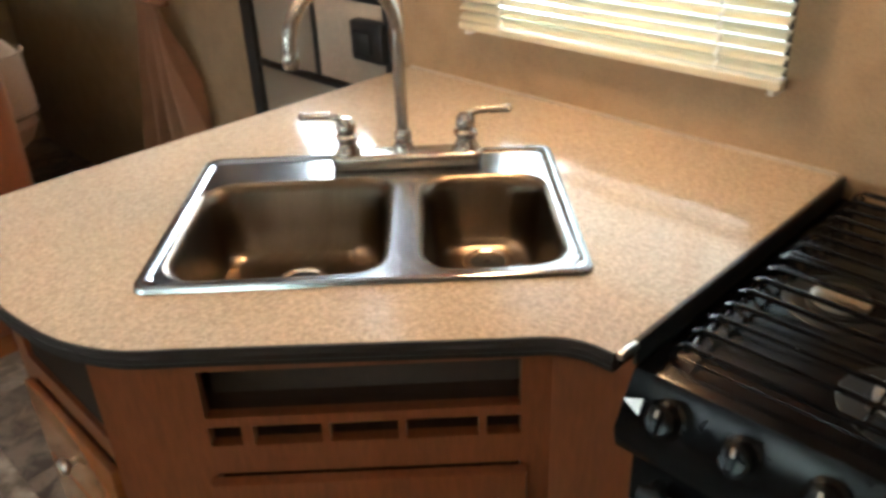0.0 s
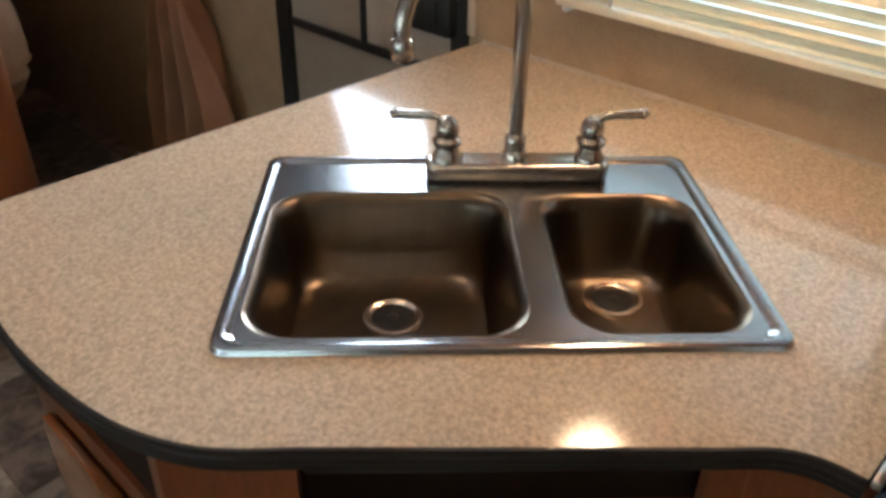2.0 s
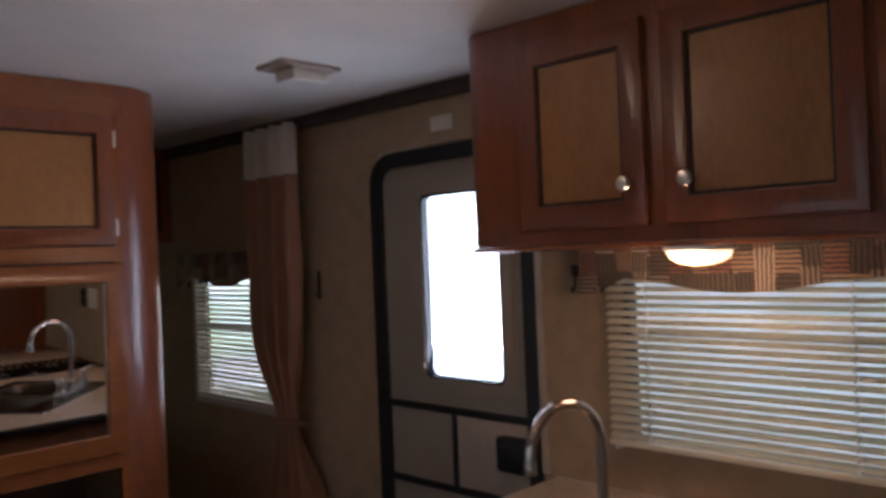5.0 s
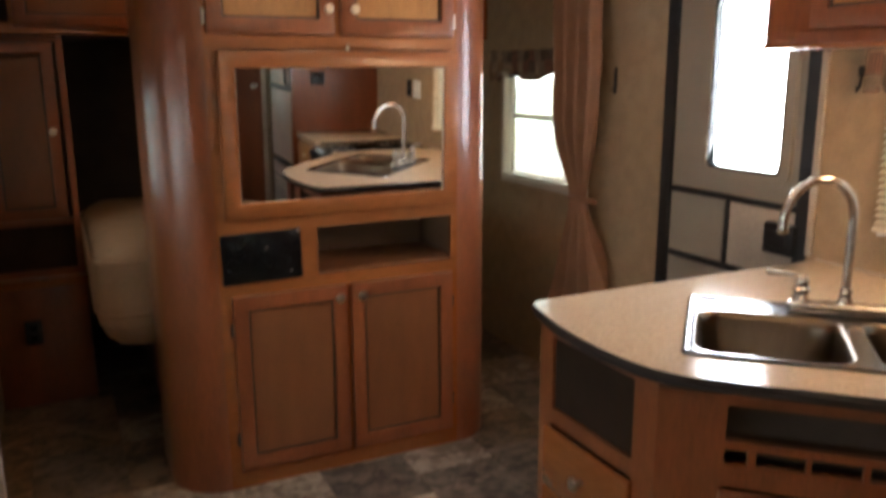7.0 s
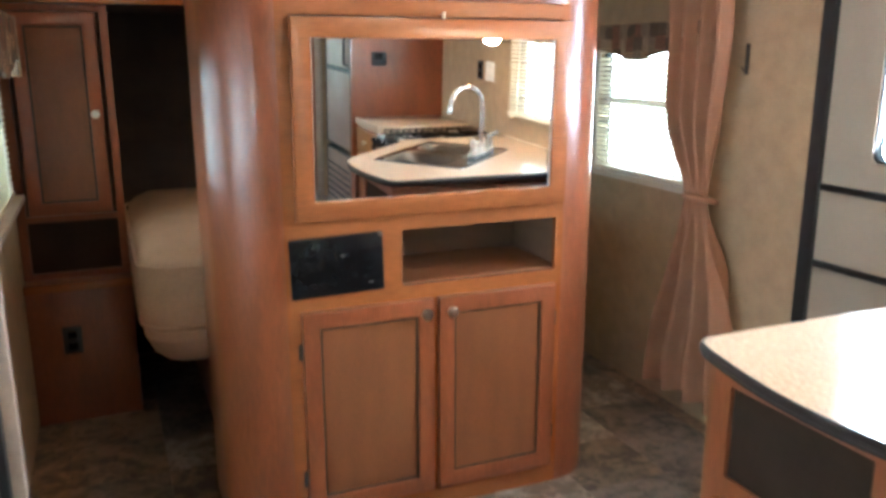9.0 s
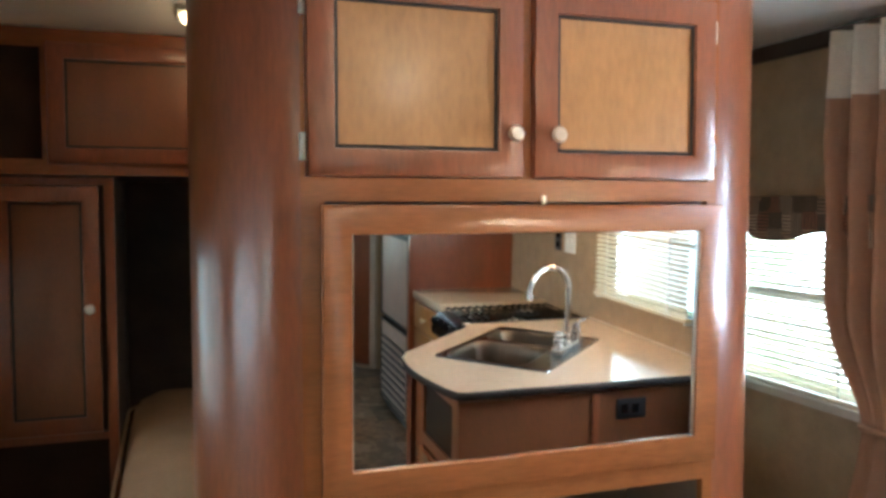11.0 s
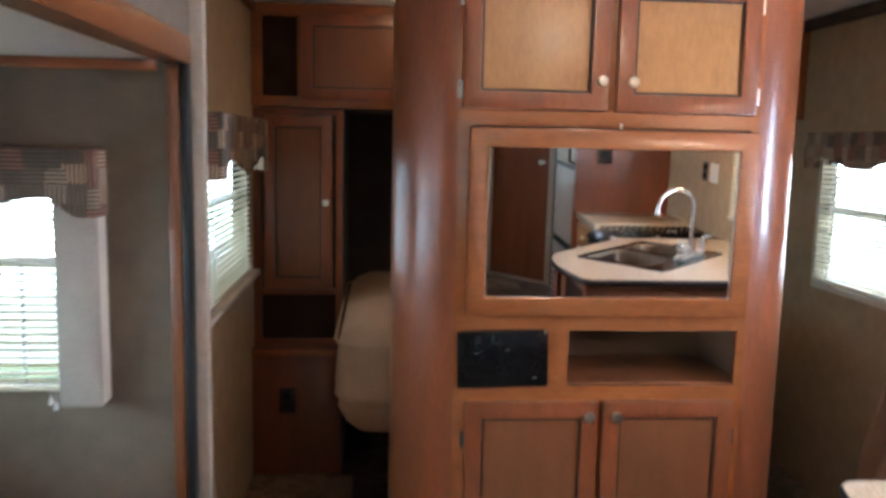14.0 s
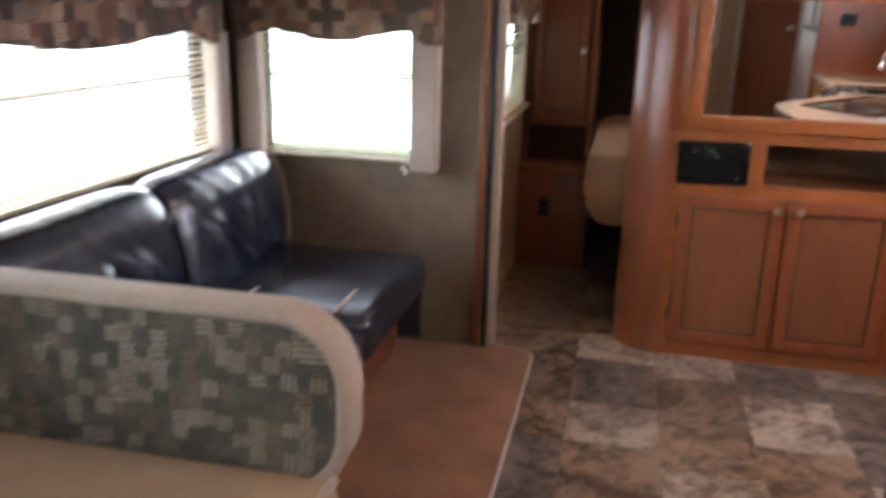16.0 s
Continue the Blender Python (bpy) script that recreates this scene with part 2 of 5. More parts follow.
LAMPGLOW = glow("lit lamp lens", (1.0, 0.6, 0.25), 9.0)

# ---- mesh helpers ----


def box(x0, x1, y0, y1, z0, z1, bevel=0.0, seg=2):
    bm = bmesh.new()
    bmesh.ops.create_cube(bm, size=1.0)
    for v in bm.verts:
        v.co = Vector(((x0 + x1) / 2 + v.co.x * (x1 - x0), (y0 + y1) / 2 + v.co.y * (y1 - y0), (z0 + z1) / 2 + v.co.z * (z1 - z0)))
    if bevel:
        bmesh.ops.bevel(bm, geom=bm.edges[:], offset=bevel, segments=seg, affect="EDGES", profile=0.5)
    return bm


def join(*bms):
    out = bmesh.new()
    for b in bms:
        tmp = bpy.data.meshes.new("tmp")
        b.to_mesh(tmp)
        b.free()
        out.from_mesh(tmp)
        bpy.data.meshes.remove(tmp)
    return out


def moved(bm, m):
    bm.transform(m)
    return bm


def prism(poly, z0, z1, bevel=0.0, seg=2, m=None):
    bm = bmesh.new()
    low = [bm.verts.new((x, y, z0)) for x, y in poly]
    top = [bm.verts.new((x, y, z1)) for x, y in poly]
    k = len(poly)
    bm.faces.new(low[::-1])
    bm.faces.new(top)
    for i in range(k):
        bm.faces.new((low[i], low[(i + 1) % k], top[(i + 1) % k], top[i]))
    bmesh.ops.recalc_face_normals(bm, faces=bm.faces[:])
    if bevel:
        es = [e for e in bm.edges if abs(e.verts[0].co.z - e.verts[1].co.z) < 1e-6]
        bmesh.ops.bevel(bm, geom=es, offset=bevel, segments=seg, affect="EDGES", profile=0.5)
    if m:
        bm.transform(m)
    return bm


def lathe(profile, m=None, n=20):
    """profile: (radius, height) pairs turned round the z axis."""
    bm = bmesh.new()
    rings = [[bm.verts.new((max(r, 1e-5) * math.cos(2 * math.pi * i / n), max(r, 1e-5) * math.sin(2 * math.pi * i / n), h)) for i in range(n)] for r, h in profile]
    for a, b in zip(rings, rings[1:]):
        for i in range(n):
            bm.faces.new((a[i], a[(i + 1) % n], b[(i + 1) % n], b[i]))
    bmesh.ops.remove_doubles(bm, verts=bm.verts[:], dist=2e-5)
    bmesh.ops.holes_fill(bm, edges=[e for e in bm.edges if e.is_boundary])
    bmesh.ops.recalc_face_normals(bm, faces=bm.faces[:])
    if m:
        bm.transform(m)
    return bm


def tube(points, r, n=12, r1=None):
    pts = [Vector(p) for p in points]
    bm, rings, side = bmesh.new(), [], None
    for i, p in enumerate(pts):
        d = (pts[min(i + 1, len(pts) - 1)] - pts[max(i - 1, 0)]).normalized()
        if side is None:
            side = d.orthogonal().normalized()
        side = (side - d * side.dot(d)).normalized()
        up = d.cross(side)
        rr = r if r1 is None else r + (r1 - r) * i / (len(pts) - 1)
        rings.append([bm.verts.new(p + rr * (math.cos(2 * math.pi * k / n) * side + math.sin(2 * math.pi * k / n) * up)) for k in range(n)])
    for a, b in zip(rings, rings[1:]):
        for k in range(n):
            bm.faces.new((a[k], a[(k + 1) % n], b[(k + 1) % n], b[k]))
    bm.faces.new(rings[0][::-1])
    bm.faces.new(rings[-1])
    bmesh.ops.recalc_face_normals(bm, faces=bm.faces[:])
    return bm


def sheet(f, nu, nv, thick=0.0):
    """A surface f(u, v) over the unit square."""
    bm = bmesh.new()
    g = [[bm.verts.new(f(i / nu, j / nv)) for j in range(nv + 1)] for i in range(nu + 1)]
    for i in range(nu):
        for j in range(nv):
            bm.faces.new((g[i][j], g[i + 1][j], g[i + 1][j + 1], g[i][j + 1]))
    if thick:
        bmesh.ops.recalc_face_normals(bm, faces=bm.faces[:])
        bmesh.ops.solidify(bm, geom=bm.faces[:], thickness=thick)
    return bm


def facing(x, y, z, nx, ny):
    """Local u to the viewer's right, v up, w towards the viewer, for a face whose normal is (nx, ny)."""
    k = math.hypot(nx, ny)
    nx, ny = nx / k, ny / k
    return Matrix(((-ny, 0, nx, x), (nx, 0, ny, y), (0, 1, 0, z), (0, 0, 0, 1)))


def link(name, bm, mat, smooth=True):
    mesh = bpy.data.meshes.new(name)
    bm.to_mesh(mesh)
    bm.free()
    mesh.materials.append(mat)
    if smooth:
        for p in mesh.polygons:
            p.use_smooth = True
        mesh.set_sharp_from_angle(angle=radians(35))
    return new(name, mesh)


def part(name, bm, mat, parent, label=""):
    ob = link(name, bm, mat)
    ob.parent = parent
    ob.matrix_parent_inverse = Matrix.Translation(-Vector(parent.location))
    return tagged(ob, label)


def thing(name, label, category, place, group="", kind=""):
    ob = new(name)
    ob.location = place
    ob.empty_display_size = 0.1
    return tagged(ob, label, category, group, kind)


def solid(name, bm, mat, label="", category="", kind="structure", group=""):
    return tagged(link(name, bm, mat), label, category, group, kind)


# ---- shell ----
def wall_with_holes(u0, u1, z0, z1, holes, make):
    """Boxes round the holes (u0, u1, z0, z1), sorted along u."""
    bms, u = [], u0
    for a, b, c, d in sorted(holes):
        if a > u:
            bms.append(make(u, a, z0, z1))
        if c > z0:
            bms.append(make(a, b, z0, c))
        if d < z1:
            bms.append(make(a, b, d, z1))
        u = b
    if u < u1:
        bms.append(make(u, u1, z0, z1))
    return join(*bms)


DOOR_Y0, DOOR_Y1, DOOR_TOP = -0.965, -0.235, 1.94
KWIN = (-1.96, -1.25, 1.04, 1.6)
BWIN = (0.3, 1.03, 0.965, 1.55)
LWIN = (0.09, 1.04, 0.99, 1.56)
SWIN = (-2.25, -1.56, 0.83, 1.47)
BIGWIN = (-2.0, -0.36, 0.86, 1.45)
DWIN = (-3.5, -2.6, 0.86, 1.45)
RWIN = (-0.12, 0.1, 0.9, 1.75)
SCEIL = 1.75
solid("wall_right", wall_with_holes(REAR, FRONT, 0, CEIL, [(DOOR_Y0, DOOR_Y1, 0.02, DOOR_TOP), KWIN, BWIN], lambda a, b, c, d: box(W, W + 0.05, a, b, c, d)), WALL, "beige wallboard side wall with door and windows", "wall")
solid("wall_bedroom", wall_with_holes(-0.07, FRONT, 0, CEIL, [LWIN], lambda a, b, c, d: box(BEDL - 0.05, BEDL, a, b, c, d)), WALL, "beige wallboard side wall of the sleeping end", "wall")
solid("wall_front", box(BEDL - 0.05, W + 0.05, FRONT, FRONT + 0.05, 0, CEIL), WALL, "plain end wall of the sleeping end", "wall")
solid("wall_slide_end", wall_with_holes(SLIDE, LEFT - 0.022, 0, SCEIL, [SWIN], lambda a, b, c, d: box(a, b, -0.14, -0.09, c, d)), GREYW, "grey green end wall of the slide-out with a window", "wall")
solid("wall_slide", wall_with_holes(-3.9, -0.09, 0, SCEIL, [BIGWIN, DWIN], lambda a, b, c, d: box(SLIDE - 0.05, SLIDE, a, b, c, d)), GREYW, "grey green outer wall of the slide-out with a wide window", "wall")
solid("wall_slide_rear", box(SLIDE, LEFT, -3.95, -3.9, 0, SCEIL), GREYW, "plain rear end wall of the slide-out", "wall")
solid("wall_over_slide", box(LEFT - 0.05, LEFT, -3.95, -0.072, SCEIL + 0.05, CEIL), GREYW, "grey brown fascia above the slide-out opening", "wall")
solid("wall_left_rear", box(LEFT - 0.05, LEFT, REAR, -3.952, 0, CEIL), WALL, "plain beige side wall", "wall")
solid("wall_rear", wall_with_holes(LEFT - 0.05, W + 0.05, 0, CEIL, [RWIN], lambda a, b, c, d: box(a, b, REAR - 0.05, REAR, c, d)), WALL, "rear wall with a narrow window", "wall")
floor = solid("floor", join(box(BEDL - 0.05, W + 0.05, REAR - 0.05, FRONT + 0.05, -0.06, 0), box(SLIDE - 0.05, BEDL - 0.0505, -3.95, -0.085, -0.06, 0)), TILE, "slate look vinyl floor in grey and brown squares", "floor")
solid("ceiling", box(BEDL - 0.05, W + 0.05, REAR - 0.05, FRONT + 0.05, CEIL, CEIL + 0.05), CEILM, "pale vinyl ceiling", "ceiling")
solid("ceiling_slide", box(SLIDE - 0.05, BEDL - 0.051, -3.95, -0.085, SCEIL, SCEIL + 0.05), CEILM, "low pale ceiling of the slide-out", "ceiling")
# trims of the slide-out opening
solid("trim", box(LEFT - 0.06, LEFT + 0.014, -3.9, -0.16, SCEIL - 0.015, SCEIL + 0.06, 0.006), WOOD_H, "cherry wood header along the slide-out opening", "trim")
solid("trim", box(LEFT - 0.056, LEFT - 0.023, -0.163, -0.142, 0.0, SCEIL - 0.017, 0.005), LOWER, "dark cherry edge strip of the slide-out end wall", "trim")
solid("trim", box(LEFT - 0.02, LEFT + 0.003, -0.16, -0.115, 0.0, SCEIL + 0.04, 0.004), BLACKM, "black rubber seal of the slide-out", "seal")
solid("trim", box(LEFT - 0.045, LEFT + 0.035, -0.112, -0.072, 0.0, CEIL - 0.002, 0.004), PIPING, "pale flange beside the slide-out seal", "trim")
solid("trim", box(BEDL + 0.002, BEDL + 0.03, -0.07, 1.24, CEIL - 0.05, CEIL - 0.003, 0.008), WOOD_H, "cherry wood ceiling strip", "trim")
solid("trim", box(W - 0.03, W - 0.002, -0.985, FRONT - 0.01, CEIL - 0.055, CEIL - 0.003, 0.008), HEAD, "dark cherry wood ceiling strip above the entry door", "trim")
solid("trim", box(SLIDE + 0.01, LEFT - 0.08, -0.158, -0.1415, SCEIL - 0.032, SCEIL - 0.002, 0.004), WOOD_H, "narrow cherry wood strip under the slide-out ceiling", "trim")
# carpet of the slide-out, with a rounded corner
_cx, _cy, _cr = -1.0, -0.10, 0.1
_arc = [(_cx - _cr + _cr * math.cos(a), _cy - 0.05 - _cr + _cr * math.sin(a)) for a in [radians(k * 15) for k in range(7)]]
solid("carpet", prism([(SLIDE + 0.01, -3.85), (_cx, -3.85)] + _arc + [(LEFT + 0.03, _cy - 0.05), (LEFT + 0.03, -0.17), (SLIDE + 0.01, -0.17)], 0.001, 0.014, 0.004), CARPET, "brown cut pile carpet of the slide-out floor", "carpet")
_edge = [(x + 0.004, y + 0.004, 0.012) for x, y in [(_cx, -3.8)] + _arc + [(LEFT + 0.04, _cy - 0.05)]]
solid("trim", tube(_edge, 0.007, 8), PIPING, "beige bound edge of the carpet", "trim")

# ---- windows ----
def window(number, M, w, h, label, sill=None, divider=0.55):
    """A framed window in local u, v, w; w is towards the room and 0 at the wall's face."""
    win = thing("window_%d" % number, label, "window", M @ Vector((w / 2, 0, 0)), kind="structure")
    part("window_frame", moved(ring_frame(-0.005, w + 0.005, -0.005, h + 0.005, 0.022, -0.05, -0.012, 0.003), M), BLACKM, win)
    part("pane", moved(box(0.012, w - 0.012, 0.012, h * divider - 0.011, -0.04, -0.036), M), GLASS, win).visible_shadow = False
    part("pane", moved(box(0.012, w - 0.012, h * divider + 0.011, h - 0.012, -0.034, -0.03), M), GLASS, win).visible_shadow = False
    part("sash_bar", moved(box(0.012, w - 0.012, h * divider - 0.01, h * divider + 0.01, -0.045, -0.02, 0.003), M), WHITE, win)
    if sill:
        part("window_sill", moved(ring_frame(-0.035, w + 0.035, -0.035, h + 0.03, 0.03, 0.001, 0.012, 0.004), M), sill, win)
    return win


def ring_frame(u0, u1, v0, v1, f, w0, w1, b=0.004):
    """One mitred rectangular frame with eased edges."""
    rect = lambda k, w: [(u0 + k, v0 + k, w), (u1 - k, v0 + k, w), (u1 - k, v1 - k, w), (u0 + k, v1 - k, w)]
    rings = [rect(0, w0), rect(0, w1 - b), rect(b * 0.3, w1 - b * 0.3), rect(b, w1), rect(f - b, w1), rect(f - b * 0.3, w1 - b * 0.3), rect(f, w1 - b), rect(f, w0), rect(0, w0)]
    bm = bmesh.new()
    vs = [[bm.verts.new(p) for p in r] for r in rings[:-1]]
    vs.append(vs[0])
    for a, c in zip(vs, vs[1:]):
        for i in range(4):
            bm.faces.new((a[i], a[(i + 1) % 4], c[(i + 1) % 4], c[i]))
    bmesh.ops.recalc_face_normals(bm, faces=bm.faces[:])
    return bm


def blind(M, w, h, tilt, label, depth=0.03, pitch=0.0215, cords=(0.16, 0.84)):
    """A slatted blind hanging in local u, v, w in front of its window, with real slats."""
    b = thing("window_blind", label, "blind", M @ Vector((w / 2, 0, depth)), group="slatted window blinds")
    part("headrail", moved(box(0, w, h - 0.03, h, depth - 0.02, depth + 0.02, 0.003), M), BLIND, b)
    part("bottom_rail", moved(box(0, w, 0, 0.016, depth - 0.013, depth + 0.013, 0.004), M), BLIND, b)
    for u in (0.012, w - 0.024):
        part("hold_down", moved(box(u, u + 0.012, -0.012, 0.012, 0.001, depth + 0.005, 0.002), M), WHITE, b)
    prof = [(-0.0125, -0.0013), (-0.0045, 0.0012), (0.0045, 0.0012), (0.0125, -0.0013)]
    bm = bmesh.new()
    rows = [[bm.verts.new((x, z, y)) for y, z in prof] for x in (0.003, w - 0.003)]
    for k in range(3):
        bm.faces.new((rows[0][k], rows[1][k], rows[1][k + 1], rows[0][k + 1]))
    bmesh.ops.solidify(bm, geom=bm.faces[:], thickness=0.0007)
    mesh = bpy.data.meshes.new("slat")
    bm.to_mesh(mesh)
    bm.free()
    mesh.materials.append(BLIND)
    n = int((h - 0.06) / pitch)
    for i in range(n):
        ob = new("slat", mesh)
        ob.parent = b
        ob.matrix_parent_inverse = Matrix.Translation(-Vector(b.location))
        wob = random.uniform(-2.5, 2.5)
        ob.matrix_basis = M @ pose(0, 0.03 + i * pitch, depth, tilt + wob, 0, random.uniform(-0.12, 0.12))
    for c in cords:
        strands = [tube([(c * w, 0.0, depth + 0.013), (c * w, h - 0.03, depth + 0.013)], 0.001, 5)]
        for i in range(n):
            y = 0.022 + i * pitch
            strands.append(tube([(c * w - 0.005, y, depth + 0.014), (c * w + 0.005, y + pitch * 0.8, depth + 0.015)], 0.0034, 5))
        part("ladder_cord", moved(join(*strands), M), WHITE, b, "twisted white ladder cord")
    return b


def valance(M, w, h, label, depth=0.09, wave=0.06):
    """A stiff cloth valance with a scalloped lower edge, hanging from v = 0 downwards."""
    v = thing("window_valance", label, "valance", M @ Vector((w / 2, -h, depth / 2)), group="patchwork window valances")

    def cloth(a, b):
        u = -depth + a * (w + 2 * depth)
        x, d = (0, -u) if u < 0 else ((w, u - w) if u > w else (u, 0))
        t = min(1, max(0, x / w))
        k = min(1.0, abs(2 * t - 1) / 0.72)
        bottom = -h + wave * (0.9 * k * k * (3 - 2 * k) if abs(2 * t - 1) < 0.72 else 0.9 * max(0.0, 1 - (abs(2 * t - 1) - 0.72) / 0.16) - 0.1)
        return Vector((x, bottom * (1 - b), depth - d + 0.004 * math.sin(38 * u) * (1 - b)))

    part("cloth", moved(sheet(cloth, 70, 10, 0.006), M), VALANCE, v)
    part("board", moved(box(0.005, w - 0.005, -0.02, 0.0, 0.002, depth - 0.006), M), WOOD, v)
    return v


RIGHT = (-1, 0)
M_K = facing(W, KWIN[1], KWIN[2], *RIGHT)
M_B = facing(W, BWIN[1], BWIN[2], *RIGHT)
M_L = facing(BEDL, LWIN[0], LWIN[2], 1, 0)
M_S = facing(SWIN[0], -0.14, SWIN[2], 0, -1)
M_G = facing(SLIDE, BIGWIN[0], BIGWIN[2], 1, 0)
M_R = facing(RWIN[1], REAR, RWIN[2], 0, 1)
size = lambda r: (r[1] - r[0], r[3] - r[2])
window(1, M_K, *size(KWIN), "black framed galley window behind an ivory blind")
window(2, M_B, *size(BWIN), "bedside window with a pale sill, partly curtained", SHEER)
window(3, M_L, *size(LWIN), "bedside window with a wooden sill behind a blind", BLACKM)
solid("trim", box(BEDL + 0.013, BEDL + 0.06, LWIN[0] - 0.05, LWIN[1] + 0.05, LWIN[2] - 0.03, LWIN[2] - 0.008, 0.004), PIPING, "pale wooden ledge under the bedside window", "sill")
window(4, M_S, *size(SWIN), "bright slide-out end window behind a blind")
window(5, M_G, *size(BIGWIN), "wide bright window above the sofa")
# Added out of view, to bring daylight onto the dinette bench.
window(7, facing(SLIDE, DWIN[0], DWIN[2], 1, 0), *size(DWIN), "unseen dinette window added to light the slide-out")
window(6, M_R, *size(RWIN), "narrow rear window", SHEER)
blind(facing(W, KWIN[1] + 0.02, KWIN[2] + 0.01, *RIGHT), 0.745, 0.58, 30, "ivory slatted blind lowered over the galley window", 0.042, cords=(0.17, 0.84))
blind(facing(W, BWIN[1] - 0.01, BWIN[2] + 0.005, *RIGHT), 0.72, 0.56, 32, "ivory slatted blind on the bedside window", 0.02)
blind(facing(BEDL, LWIN[0] + 0.01, LWIN[2], 1, 0), 0.93, 0.55, 6, "ivory slatted blind on the bedside window", 0.02)
end_blind = blind(facing(SWIN[0] + 0.01, -0.14, SWIN[2] + 0.002, 0, -1), 0.68, 0.62, 15, "ivory slatted blind glowing in the slide-out end window", 0.02, cords=(0.12, 0.84))
for u, drop in ((0.045, 0.035), (0.032, 0.05)):
    x = SWIN[1] - u
    part("cord_tassel", join(tube([(x, -0.172, SWIN[2] + 0.03), (x, -0.172, SWIN[2] - drop + 0.02)], 0.0012, 6), lathe([(0.002, 0.022), (0.005, 0.014), (0.0075, 0.0), (0.0, -0.001)], Matrix.Translation((x, -0.172, SWIN[2] - drop)), 12)), WHITE, end_blind, "small white pull tassel")
blind(facing(SLIDE, BIGWIN[0] + 0.01, BIGWIN[2] + 0.002, 1, 0), 1.62, 0.58, 15, "long ivory slatted blind above the sofa", 0.02, cords=(0.1, 0.5, 0.9))
valance(facing(W, BWIN[1] + 0.05, 1.62, *RIGHT), 0.83, 0.15, "dark patchwork valance above the bedside window", 0.08, 0.05)
valance(facing(BEDL, LWIN[0] - 0.03, 1.62, 1, 0), 1.0, 0.2, "dark patchwork valance above the bedside window", 0.1, 0.06)
valance(facing(SWIN[0] - 0.1, -0.14, 1.505, 0, -1), 0.905, 0.175, "patchwork valance with a scalloped edge on the slide-out end window", 0.09, 0.05)
valance(facing(SLIDE, BIGWIN[0] - 0.1, 1.483, 1, 0), 1.78, 0.165, "patchwork valance above the sofa window", 0.09, 0.05)
valance(facing(W, KWIN[1] + 0.09, 1.588, *RIGHT), 0.9, 0.13, "dark patchwork valance under the galley cabinet", 0.07, 0.04)
for x0, x1 in ((SWIN[0] - 0.09, SWIN[0] + 0.008), (SWIN[1] - 0.004, SWIN[1] + 0.112)):
    t = thing("window_side_panel", "padded grey fawn side panel beside the slide-out end window", "panel", ((x0 + x1) / 2, -0.18, 0.8), group="window side panels")
    part("face", box(x0, x1, -0.225, -0.204, 0.80, 1.36, 0.01, 3), PADDING, t)
    for x in (x0 + 0.001, x1 - 0.022):
        part("return", box(x, x + 0.021, -0.2035, -0.142, 0.803, 1.357, 0.004), SHEER, t, "pale cloth return")
y = BIGWIN[1] + 0.005
t = thing("window_side_panel", "padded grey fawn side panel beside the sofa window", "panel", (SLIDE + 0.05, y, 0.85), group="window side panels")
part("face", box(SLIDE + 0.064, SLIDE + 0.085, y, y + 0.085, 0.83, 1.36, 0.01, 3), PADDING, t)
for a in (y + 0.001, y + 0.063):
    part("return", box(SLIDE + 0.002, SLIDE + 0.0635, a, a + 0.021, 0.833, 1.357, 0.004), SHEER, t, "pale cloth return")

